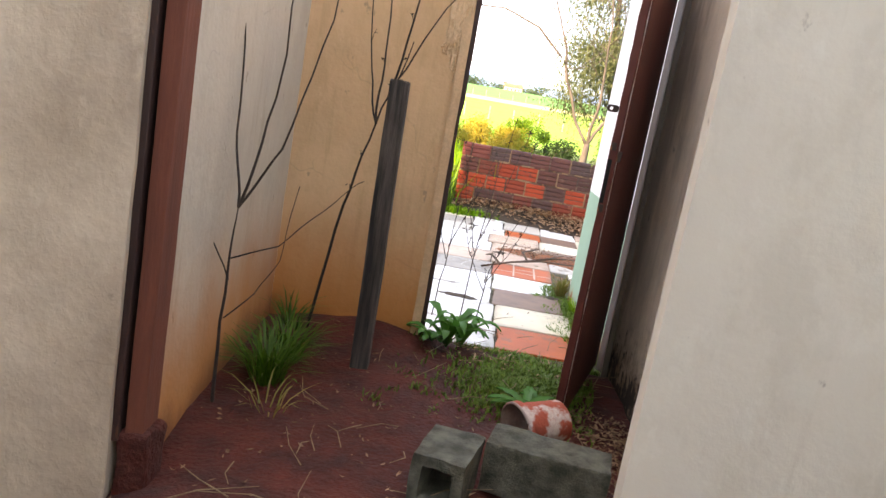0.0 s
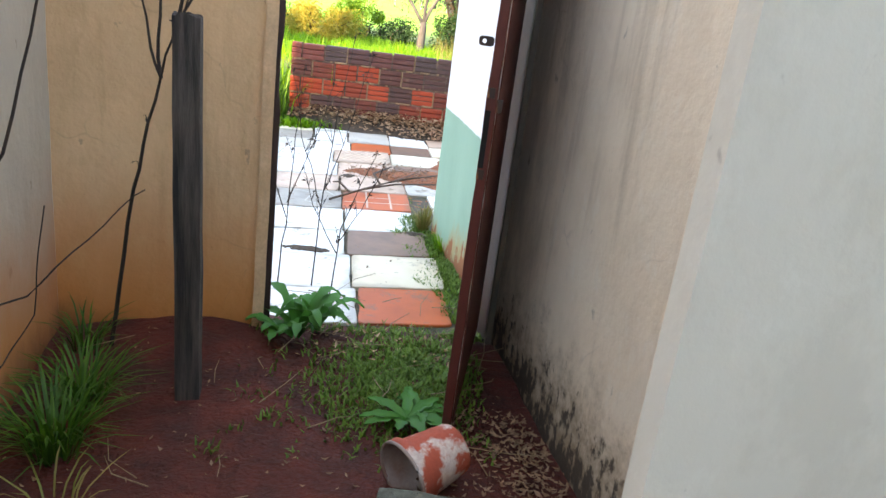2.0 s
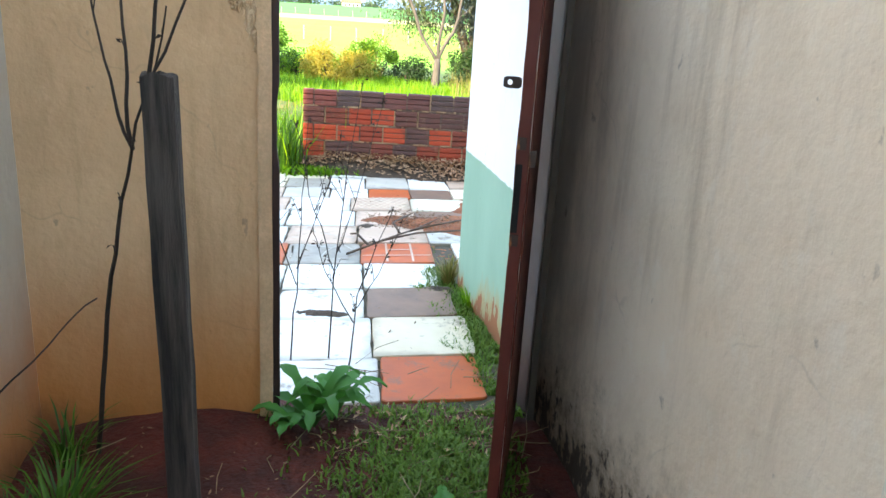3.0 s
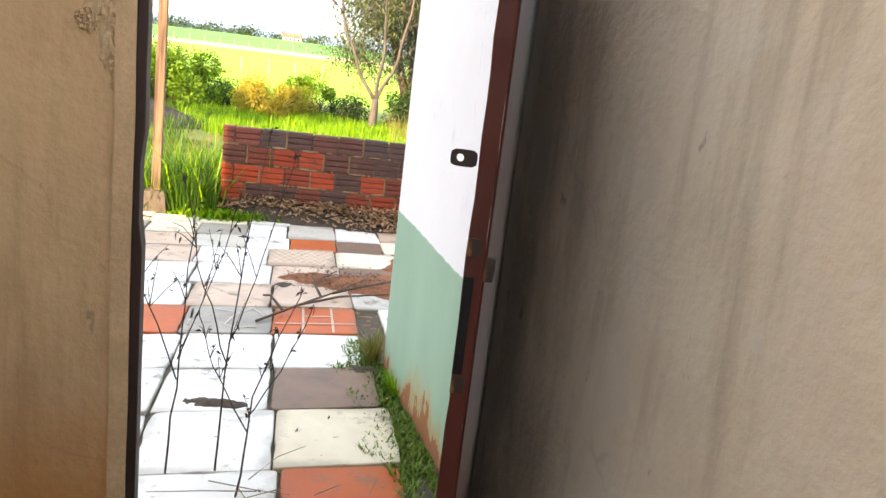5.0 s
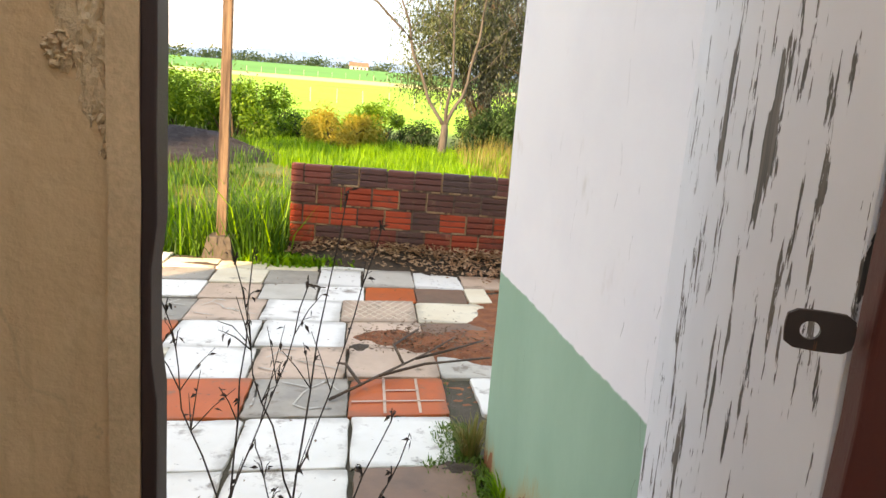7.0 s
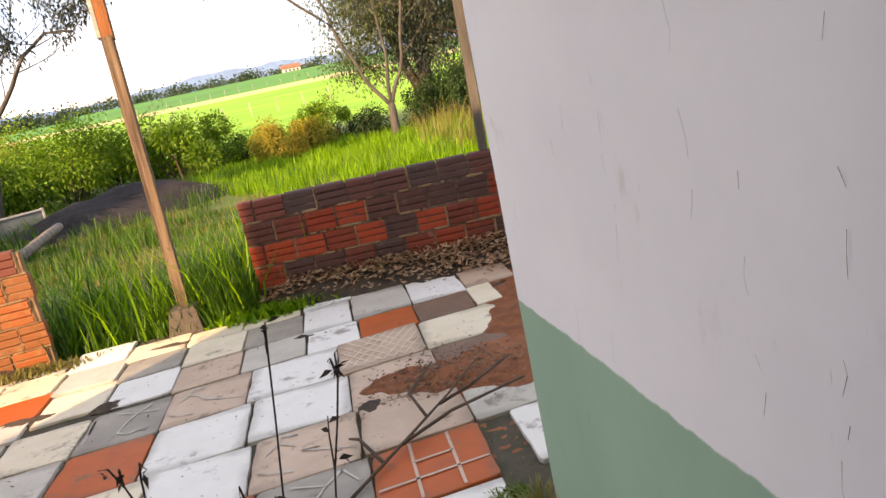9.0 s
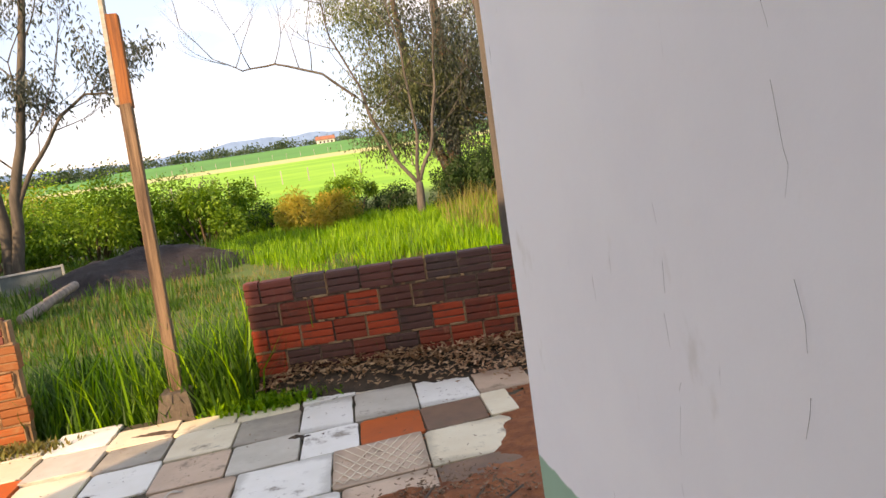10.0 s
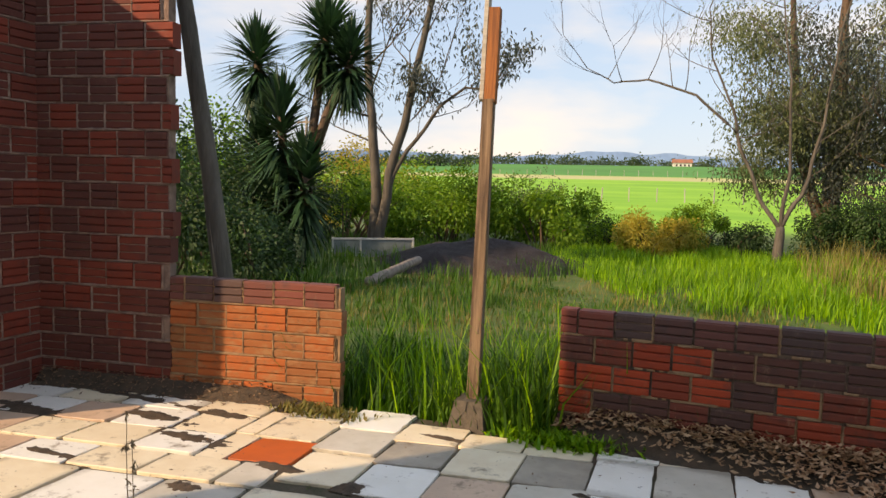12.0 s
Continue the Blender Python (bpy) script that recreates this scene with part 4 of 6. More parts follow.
gap_post()
pp = empty("veranda_post", pose(-4.55, 2.62, -0.26), "weathered square timber post at the paving edge", "post")
part("shaft", box(0.10, 0.10, 3.30, 0.006, cuts=3, rough=0.004), M["post_wood"], pp)
beam = empty("veranda_beam", pose(-2.2, 5.34, 3.09), "long greyed timber beam across the veranda posts", "beam")
part("timber", box(3.4, 0.06, 0.12, 0.005, cuts=2, rough=0.003), M["beam_grey"], beam)
wp = empty("side_post", pose(1.56, 5.225, 0.84), "grey timber post standing on the low wall", "post")
part("shaft", box(0.066, 0.07, 1.84, 0.006, cuts=3, rough=0.004), M["bark_grey"], wp, at=pose(0, 0, 0, 0, 1.0, 0))
gb = empty("green_beam", pose(1.93, 5.225, 2.67), "faded green beam end on a post", "beam")
part("timber", box(0.9, 0.07, 0.12, 0.004), M["beam_green"], gb)


def pole(name, pts, radii, material, label, category, sides=9, bands=()):
    verts, faces = [], []
    fine, rr = [], []
    for k in range(len(pts) - 1):
        for s in range(8):
            f = s / 8
            fine.append(Vector(pts[k]).lerp(Vector(pts[k + 1]), f))
            rr.append(radii[k] + (radii[k + 1] - radii[k]) * f)
    fine.append(Vector(pts[-1]))
    rr.append(radii[-1])
    fine = [p + noise.noise_vector(p * 3) * radii[0] * 0.15 for p in fine]
    base = Vector(pts[0])
    tube(verts, faces, [p - base for p in fine], [r * (1 + 0.08 * noise.noise(Vector((k * 0.7, 1, 2)))) for k, r in enumerate(rr)], sides)
    thing = empty(name, Matrix.Translation(base), label, category)
    raw("trunk", verts, faces, material, thing, True)
    return thing


lean = pole("leaning_pole", ((-3.00, 5.12, -0.25), (-3.06, 5.11, 0.84), (-3.45, 5.09, 3.05), (-3.56, 5.08, 3.7)), (0.085, 0.08, 0.062, 0.055), M["bark_grey"], "grey leaning tree pole with peeled bark", "pole")
raw("bare_strip", *(lambda v, f: (tube(v, f, [Vector((-0.045, -0.055, 0.95)), Vector((-0.11, -0.06, 1.35)), Vector((-0.195, -0.06, 1.75))], [0.034, 0.038, 0.018], 6), (v, f))[1])([], []), M["log"], lean, True, "peeled pale wood")


# ---------------------------------------------------------------- room: post, blocks, bucket
def old_post():
    p = empty("old_post", pose(0.306, -0.60, 0.0, 0, 0, 9), "weathered blackened timber post in the soil", "post")
    bm = box(0.080, 0.070, 1.33, 0.003, cuts=9, rough=0.004)
    for v in bm.verts:
        if v.co.z > 1.3:
            v.co.z += 0.012 * noise.noise(v.co * 40)
    part("shaft", bm, M["old_post"], p, at=pose(0, 0, -0.06, 0, -0.9, 0))


old_post()


def solid_block(name, m, label):
    b = empty(name, m, label, "concrete block", group="concrete blocks on the soil")
    part("body", box(0.395, 0.165, 0.175, 0.006, cuts=9, rough=0.006), M["concrete_dark"], b)


def half_block(name, m, label):
    """Half a block on its side, the hollow open to the front."""
    b = empty(name, m, label, "concrete block", group="concrete blocks on the soil")
    bm = bmesh.new()
    w, h, d, t = 0.165, 0.175, 0.24, 0.034

    def ring(y, e):
        return [bm.verts.new((x, y, z)) for x, z in ((-w / 2 + e, e), (w / 2 - e, e), (w / 2 - e, h - e), (-w / 2 + e, h - e))]

    rings = [ring(d, 0.0), ring(0.0, 0.0), ring(0.0, t), ring(d * 0.55, t * 1.35)]
    for one, two in zip(rings, rings[1:]):
        for k in range(4):
            bm.faces.new((one[k], one[(k + 1) % 4], two[(k + 1) % 4], two[k]))
    bm.faces.new(rings[0])
    bm.faces.new(rings[3][::-1])
    bmesh.ops.recalc_face_normals(bm, faces=bm.faces[:])
    bmesh.ops.subdivide_edges(bm, edges=bm.edges[:], cuts=4, use_grid_fill=True)
    for v in bm.verts:
        v.co += noise.noise_vector(v.co * 14) * 0.006 + noise.noise_vector(v.co * 50) * 0.002
    part("body", bm, M["concrete_dark"], b)


solid_block("concrete_block", pose(1.165, -1.335, 0.02, 0, 0, -3), "mossy dark concrete block lying on its side")
half_block("concrete_block", pose(0.845, -1.60, 0.015, 0, 0, -6), "mossy dark half block with its hollow end open")


def bucket():
    b = empty("bucket", pose(1.115, -1.00, 0.118, 0, 80, 38), "old red bucket splashed with cement, tipped over", "bucket")
    verts, faces = [], []
    prof = [(0.0, 0.0), (0.075, 0.0), (0.079, 0.01), (0.095, 0.15), (0.098, 0.165), (0.107, 0.168), (0.107, 0.180), (0.108, 0.192), (0.100, 0.195)]
    n = 32
    for r, z in prof:
        for s in range(n):
            w = 2 * math.pi * s / n
            verts.append((r * math.cos(w), r * math.sin(w), 0.10 - z))
    for k in range(len(prof) - 1):
        for s in range(n):
            t = (s + 1) % n
            faces.append((k * n + s, k * n + t, (k + 1) * n + t, (k + 1) * n + s))
    raw("shell", verts, faces, M["bucket_paint"], b, True)
    verts, faces = [], []
    prof = [(0.100, 0.195), (0.096, 0.19), (0.090, 0.15), (0.072, 0.012), (0.0, 0.012)]
    for r, z in prof:
        for s in range(n):
            w = 2 * math.pi * s / n
            verts.append((r * math.cos(w), r * math.sin(w), 0.10 - z))
    for k in range(len(prof) - 1):
        for s in range(n):
            t = (s + 1) % n
            faces.append((k * n + s, k * n + t, (k + 1) * n + t, (k + 1) * n + s))
    raw("lining", verts, faces, M["bucket_in"], b, True, "cement-crusted inside")
    verts, faces = [], []
    ring = [Vector((0.103 * math.cos(2 * math.pi * s / 40), 0.103 * math.sin(2 * math.pi * s / 40), -0.094)) for s in range(41)]
    tube(verts, faces, ring, [0.006] * 41, 6)
    raw("rim", verts, faces, M["bucket_in"], b, True, "cement-grey rim")


bucket()


# ---------------------------------------------------------------- plants of the room
def dead_shrub(name, base, limbs, r0, material, label, seed, twigs=3, spread=0.25, pods=0):
    """A leafless weed: main stems through given points and thin twigs off them."""
    rnd = random.Random(seed)
    thing = empty(name, Matrix.Translation(base), label, "dead weed")
    verts, faces = [], []
    for pts, k in limbs:
        p = [Vector(q) for q in pts]
        fine = []
        for a, b in zip(p, p[1:]):
            for s in range(5):
                fine.append(a.lerp(b, s / 5) + noise.noise_vector((a.lerp(b, s / 5) + Vector((seed, 0, 0))) * 7) * 0.012)
        fine.append(p[-1])
        fine[0] = p[0]
        n = len(fine)
        tube(verts, faces, fine, [max(0.0016, r0 * k * (1 - 0.8 * s / n)) for s in range(n)], 5)
        for s in range(4, n, 2):
            for _ in range(twigs):
                if rnd.random() < 0.35:
                    continue
                d = Vector((rnd.uniform(-1, 1), rnd.uniform(-1, 1), rnd.uniform(0.5, 1.6))).normalized()
                l = spread * rnd.uniform(0.25, 1) * (1.1 - s / n)
                mid = fine[s] + d * l * 0.5 + Vector((0, 0, 0.02))
                tip = fine[s] + d * l + Vector((0, 0, 0.05 * l / spread))
                tube(verts, faces, [fine[s], mid, tip], [0.0020, 0.0015, 0.0009], 4)
                for _ in range(pods):
                    q = fine[s].lerp(tip, rnd.uniform(0.4, 1))
                    leaf(verts, faces, q, Vector((rnd.uniform(-1, 1), rnd.uniform(-1, 1), rnd.uniform(-1, 0.6))), 0.022, 0.009, rnd)
    raw("stem", verts, faces, material, thing)
    return thing


# in front of the left wall
dead_shrub("dry_sapling", Vector((-0.045, -1.27, 0.02)), (
    (((0, 0, 0.00), (-0.01, 0.01, 0.51), (0.0, 0.02, 0.72)), 1.0),
    (((0.0, 0.02, 0.72), (-0.05, 0.04, 0.97), (-0.09, 0.08, 1.49), (-0.1, 0.1, 1.86)), 0.7),
    (((0.0, 0.02, 0.72), (0.08, 0.05, 1.11), (0.10, 0.08, 1.86)), 0.8),
    (((0.0, 0.02, 0.72), (0.13, 0.02, 0.95), (0.24, 0.03, 1.39), (0.28, 0.05, 1.76)), 0.7),
    (((0.0, 0.01, 0.54), (0.16, 0.02, 0.62), (0.34, 0.05, 0.80), (0.42, 0.06, 0.89)), 0.45),
    (((0.0, 0.01, 0.46), (-0.12, 0.0, 0.69), (-0.24, 0.0, 0.83)), 0.4),
    (((0.0, 0.01, 0.32), (0.09, 0.03, 0.42), (0.16, 0.05, 0.56), (0.2, 0.05, 0.83)), 0.4)), 0.0075, M["stem_dead"], "bare dark sapling with thin forking branches", 3, 0)
# leaning from the corner up across the post
dead_shrub("dry_stalk", Vector((-0.03, -0.40, 0.08)), (
    (((0, 0, 0), (0.12, -0.10, 0.62), (0.24, -0.20, 1.0), (0.36, -0.26, 1.35)), 1.0),
    (((0.24, -0.20, 1.0), (0.24, -0.22, 1.3), (0.22, -0.24, 1.9)), 0.7),
    (((0.28, -0.22, 1.12), (0.36, -0.26, 1.5), (0.40, -0.26, 2.0)), 0.7),
    (((0.30, -0.22, 1.18), (0.46, -0.22, 1.5), (0.62, -0.2, 1.75)), 0.5),
    (((0.24, -0.20, 1.0), (0.19, -0.22, 1.22), (0.13, -0.25, 1.75)), 0.6)), 0.0085, M["stem_dead"], "dry dark stalk leaning over the post", 8, 1, 0.06, 1)


def tuft(name, base, n, h, spread, w, material, label, seed, parent=None):
    rnd = random.Random(seed)
    thing = empty(name, Matrix.Translation(base), label, "grass tuft")
    verts, faces = [], []
    for _ in range(n):
        az = rnd.uniform(0, 2 * math.pi)
        r = spread * 0.35 * math.sqrt(rnd.random())
        p = Vector((r * math.cos(az), r * math.sin(az), -0.01))
        k = rnd.uniform(0.45, 1)
        a2 = az + rnd.uniform(-0.7, 0.7)
        # arching blade of four pieces
        o = Vector((math.cos(a2), math.sin(a2), 0))
        s = Vector((-o.y, o.x, 0)) * w * 0.5
        reach = spread * rnd.uniform(0.3, 1.2)
        b = len(verts)
        for f, ww in ((0, 0.8), (0.35, 1.0), (0.7, 0.8)):
            c = p + o * reach * f ** 1.6 + Vector((0, 0, h * k * (1.35 * f - 0.42 * f * f)))
            verts.extend((c - s * ww, c + s * ww))
        verts.append(p + o * reach * 1.05 + Vector((0, 0, h * k * (0.80 + 0.1 * rnd.random()))))
        faces += [(b, b + 1, b + 3, b + 2), (b + 2, b + 3, b + 5, b + 4), (b + 4, b + 5, b + 6)]
    raw("sward", verts, faces, material, thing)
    return thing


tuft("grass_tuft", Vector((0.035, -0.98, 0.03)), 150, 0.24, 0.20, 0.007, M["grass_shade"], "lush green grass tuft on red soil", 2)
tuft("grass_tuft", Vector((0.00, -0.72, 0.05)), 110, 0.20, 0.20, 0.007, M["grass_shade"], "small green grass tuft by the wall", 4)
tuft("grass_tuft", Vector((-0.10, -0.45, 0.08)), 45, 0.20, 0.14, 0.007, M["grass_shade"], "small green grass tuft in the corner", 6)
tuft("grass_tuft", Vector((0.16, -1.22, 0.03)), 18, 0.14, 0.2, 0.006, M["grass_dry"], "dry straw tuft on red soil", 7)
tuft("grass_tuft", Vector((1.115, 1.72, -0.01)), 120, 0.22, 0.10, 0.006, M["grass_dry"], "yellowing grass tuft beside the white wall", 9)
tuft("grass_tuft", Vector((1.22, 1.35, -0.01)), 60, 0.14, 0.10, 0.006, M["grass_lush"], "green grass tuft beside the white wall", 12)


def rosette(name, base, n, length, width, rise, material, label, seed):
    """A low broad-leaved weed."""
    rnd = random.Random(seed)
    thing = empty(name, Matrix.Translation(base), label, "weed")
    for k in range(n):
        az = 2 * math.pi * k / n + rnd.uniform(-0.3, 0.3)
        o = Vector((math.cos(az), math.sin(az), 0))
        s = Vector((-o.y, o.x, 0))
        l = length * rnd.uniform(0.6, 1.1)
        up = rise * rnd.uniform(0.5, 1.2)
        verts, faces = [], []
        m = 7
        for i in range(m + 1):
            f = i / m
            c = o * l * f + Vector((0, 0, l * up * (1.5 * f - 1.1 * f * f) + 0.01))
            ww = width * (math.sin(math.pi * min(1, f * 0.93 + 0.05)) ** 0.8) * (1 + 0.25 * (-1) ** i * (0.3 < f < 0.95))
            verts += [c - s * ww / 2 + Vector((0, 0, 0.010)), c, c + s * ww / 2 + Vector((0, 0, 0.010))]
        for i in range(m):
            a = 3 * i
            faces += [(a, a + 1, a + 4, a + 3), (a + 1, a + 2, a + 5, a + 4)]
        raw("leaf", verts, faces, material, thing, True)
    return thing


rosette("broadleaf_weed", Vector((1.05, -0.66, 0.03)), 11, 0.17, 0.045, 0.35, M["leaf_broad"], "bright green weed rosette on mossy ground", 3)
rosette("broadleaf_weed", Vector((1.10, -0.60, 0.03)), 7, 0.12, 0.035, 0.4, M["leaf_broad"], "bright green weed rosette on mossy ground", 4)
rosette("broadleaf_weed", Vector((0.60, -0.10, 0.02)), 14, 0.20, 0.055, 1.7, M["leaf_broad"], "leafy green weed at the door frame", 5)
rosette("broadleaf_weed", Vector((0.66, 0.00, 0.0)), 12, 0.19, 0.05, 1.9, M["leaf_broad"], "leafy green weed at the door frame", 6)
rosette("broadleaf_weed", Vector((0.53, -0.14, 0.05)), 9, 0.15, 0.05, 0.9, M["leaf_broad"], "leafy green weed at the door frame", 7)
for k, (x, y, h, sp) in enumerate(((0.40, 0.52, 1.04, 0.30), (0.56, 0.56, 1.18, 0.22), (0.66, 0.40, 0.7, 0.12))):
    dead_shrub("dry_weed", Vector((x, y, 0.0)), ((((0, 0, 0), (0.03, 0.03, h * 0.5), (0.06 + 0.05 * k, 0.05, h)), 1.0), (((0.02, 0.02, h * 0.33), (-0.10, 0.05, h * 0.62), (-0.16, 0.08, h * 0.85)), 0.7), (((0.02, 0.02, h * 0.4), (0.12, 0.0, h * 0.66), (0.2, 0.02, h * 0.95)), 0.6)), 0.0042, M["stem_dead"], "dry branching weed stalk among the paving", 20 + k, 3, sp, 2)
dead_shrub("dry_weed", Vector((-1.42, 2.62, 0.0)), ((((0, 0, 0), (0.0, 0.01, 0.30), (0.01, 0.0, 0.66)), 1.0), (((0.01, 0, 0), (0.03, 0.01, 0.3), (0.04, 0.0, 0.55)), 0.8)), 0.004, M["stem_tan"], "dry tan flower stalk in a paving joint", 31, 4, 0.05, 3)
def soil_spill():
    """Washed-in red soil lying thin over the paving along the white wall."""
    blobs = ((0.88, 3.16, 0.40, 0.22), (1.28, 3.05, 0.34, 0.30), (1.50, 3.60, 0.28, 0.6), (1.70, 4.2, 0.30, 0.6))
    x0, y0, nx, ny, st = 0.3, 1.75, 62, 90, 0.034
    verts, faces = [], []
    for j in range(ny):
        for i in range(nx):
            x, y = x0 + i * st, y0 + j * st
            g = max(math.exp(-((x - a) / c) ** 2 - ((y - b) / d) ** 2) for a, b, c, d in blobs)
            g += 0.34 * noise.noise(Vector((x * 3.5, y * 3.5, 4))) + 0.22 * noise.noise(Vector((x * 11, y * 11, 8)))
            verts.append((x, y, -0.020 + 0.040 * max(0.0, min(1.2, g)) + 0.003 * noise.noise(Vector((x * 40, y * 40, 1)))))
    for j in range(ny - 1):
        for i in range(nx - 1):
            k = j * nx + i
            if max(verts[k][2], verts[k + 1][2], verts[k + nx][2], verts[k + nx + 1][2]) > -0.006:
                faces.append((k, k + 1, k + nx + 1, k + nx))
    tagged(raw("soil_spill", verts, faces, M["spill"], smooth=True), "red-brown soil washed over the paving", "soil", kind="stuff")


soil_spill()
branch = empty("fallen_branch", pose(0.46, 2.14, 0.0) @ Matrix.Scale(1.3, 4), "dead forked branch lying on the paving", "branch")
bv, bf = [], []
for pts in (((0, 0, 0.012), (0.16, 0.22, 0.03), (0.34, 0.52, 0.03), (0.47, 0.72, 0.05)), ((0.16, 0.22, 0.03), (0.34, 0.34, 0.05), (0.62, 0.50, 0.04)), ((0.25, 0.38, 0.03), (0.2, 0.55, 0.05), (0.3, 0.8, 0.05)), ((0.3, 0.45, 0.03), (0.42, 0.48, 0.06), (0.6, 0.7, 0.05)), ((0.1, 0.14, 0.02), (0.02, 0.3, 0.04), (-0.02, 0.36, 0.02))):
    tube(bv, bf, [Vector(p) for p in pts], [0.0065, 0.006, 0.0045, 0.003][:len(pts)], 6)
raw("wood", bv, bf, M["bark_brown"], branch, True)


# ---------------------------------------------------------------- litter, moss, twigs
def bank_z(x, y):
    """Height of the earth washed against the feet of the brick walls."""
    east = 0.15 * math.exp(-((5.18 - y) / 0.15) ** 2) * max(0.0, min(1.0, (x + 0.45) / 0.35))
    west = 0.11 * math.exp(-((STEP[1] + 0.2045 * (x - STEP[0]) - y) / 0.10) ** 2) * max(0.0, min(1.0, (-1.95 - x) / 0.5))
    return max(east, west if x < -1.8 else 0.0)


def litter(name, n, area, size, material, label, seed, height=0.0, keep=None):
    """Curled dead leaves scattered over an area."""
    rnd = random.Random(seed)
    verts, faces = [], []
    while n > 0:
        x, y = rnd.uniform(area[0], area[1]), rnd.uniform(area[2], area[3])
        if keep and not keep(x, y, rnd):
            continue
        n -= 1
        z = (soil_z(x, y) if y < 0.35 else bank_z(x, y)) + 0.004 + rnd.random() * height
        az, l = rnd.uniform(0, 6.3), size * rnd.uniform(0.4, 1.2)
        o, s = Vector((math.cos(az), math.sin(az), 0)), Vector((-math.sin(az), math.cos(az), 0))
        w = l * rnd.uniform(0.25, 0.5)
        c = Vector((x, y, z))
        k = len(verts)
        t1, t2 = rnd.uniform(0, 0.5) * l, rnd.uniform(0, 0.5) * l
        verts += [c - o * l / 2 + Vector((0, 0, t1)), c - s * w / 2 + Vector((0, 0, rnd.uniform(0, 0.2) * l)), c + Vector((0, 0, 0.001)), c + s * w / 2 + Vector((0, 0, rnd.uniform(0, 0.3) * l)), c + o * l / 2 + Vector((0, 0, t2))]
        faces += [(k, k + 1, k + 2), (k, k + 2, k + 3), (k + 1, k + 4, k + 2), (k + 2, k + 4, k + 3)]
    tagged(raw(name, verts, faces, material), label, "leaf litter", kind="stuff")


def by_right_wall(x, y, rnd):
    e = 1.385 + (1.70 - 1.385) * (y + 0.06) / -1.6
    return x < e - 0.01 and rnd.random() < math.exp(-((e - x - 0.05) / 0.22) ** 2)


litter("leaf_litter", 1500, (0.8, 1.7, -2.1, -0.55), 0.030, M["litter"], "brown dead leaves heaped along a wall", 5, 0.03, by_right_wall)
litter("leaf_litter", 520, (-0.1, 1.6, -2.6, -0.2), 0.024, M["litter"], "brown leaf crumbs over red soil", 6)
litter("leaf_litter", 700, (0.7, 1.6, -2.3, -1.45), 0.032, M["litter_pale"], "pale dead leaves round the blocks", 17, 0.012)
litter("leaf_litter", 140, (0.5, 1.3, -0.25, 0.25), 0.035, M["litter_pale"], "dead leaves on the threshold", 7, 0.015)
litter("leaf_litter", 3000, (-0.35, 2.5, 4.40, 5.2), 0.060, M["litter_pale"], "brown dead leaves banked along a brick wall", 8, 0.05, lambda x, y, r: r.random() < math.exp(-((5.17 - y) / (0.08 + 0.10 * max(0, x))) ** 2))
litter("leaf_litter", 900, (0.45, 1.5, 2.7, 3.6), 0.03, M["litter"], "dead leaf crumbs on spilt soil", 31, 0.02, lambda x, y, r: r.random() < math.exp(-((x - 0.92) / 0.3) ** 2 - ((y - 3.14) / 0.20) ** 2))
litter("leaf_litter", 420, (-3.4, 1.2, 0.3, 4.8), 0.022, M["litter"], "leaf crumbs scattered over the paving", 9)
litter("leaf_litter", 500, (-4.25, -2.3, 4.2, 4.9), 0.035, M["litter"], "dark dead leaves in the paving corner", 10, 0.01, lambda x, y, r: 0 < STEP[1] + 0.2045 * (x - STEP[0]) - y and r.random() < math.exp(-((STEP[1] + 0.2045 * (x - STEP[0]) - y) / 0.16) ** 2))


def red_earth():
    """Washed red earth over the paving by the white wall."""
    verts, faces = [], []
    n, m = 90, 130
    for j in range(m + 1):
        for i in range(n + 1):
            u, v = i / n, j / m
            x, y = 0.62 + 1.75 * u, 2.25 + 2.7 * v
            r = min(math.hypot((x - 1.30) / 0.52, (y - 3.2) / 0.30), math.hypot((x - 2.2) / 0.55, (y - 3.9) / 1.3))
            r += 0.45 * noise.noise(Vector((x * 3.1, y * 3.1, 1))) + 0.30 * noise.noise(Vector((x * 11, y * 11, 5)))
            verts.append((x, y, 0.012 - 0.020 * min(1.6, r) + 0.009 * noise.noise(Vector((x * 24, y * 24, 0)))))
    for j in range(m):
        for i in range(n):
            a = j * (n + 1) + i
            faces.append((a, a + 1, a + n + 2, a + n + 1))
    tagged(raw("washed_earth", verts, faces, M["earth_dust"], smooth=True), "thin red earth washed over paving", "earth", kind="stuff")


def earth_bank(x0, x1, y_of, depth, label):
    verts, faces = [], []
    n, m = 90, 14
    for i in range(n + 1):
        x = x0 + (x1 - x0) * i / n
        for j in range(m + 1):
            y = y_of(x) - depth * j / m
            verts.append((x, y, bank_z(x, y) - 0.012 + 0.012 * noise.noise(Vector((x * 14, y * 14, 2))) + 0.006 * noise.noise(Vector((x * 45, y * 45, 2)))))
    for i in range(n):
        for j in range(m):
            a = i * (m + 1) + j
            faces.append((a, a + 1, a + m + 2, a + m + 1))
    tagged(raw("earth_bank", verts, faces, M["dirt"], smooth=True), label, "earth", kind="stuff")


M["earth_dust"] = simple("earth_dust", (0.40, 0.13, 0.05), (0.25, 0.08, 0.035), 7, bump=0.5)
red_earth()


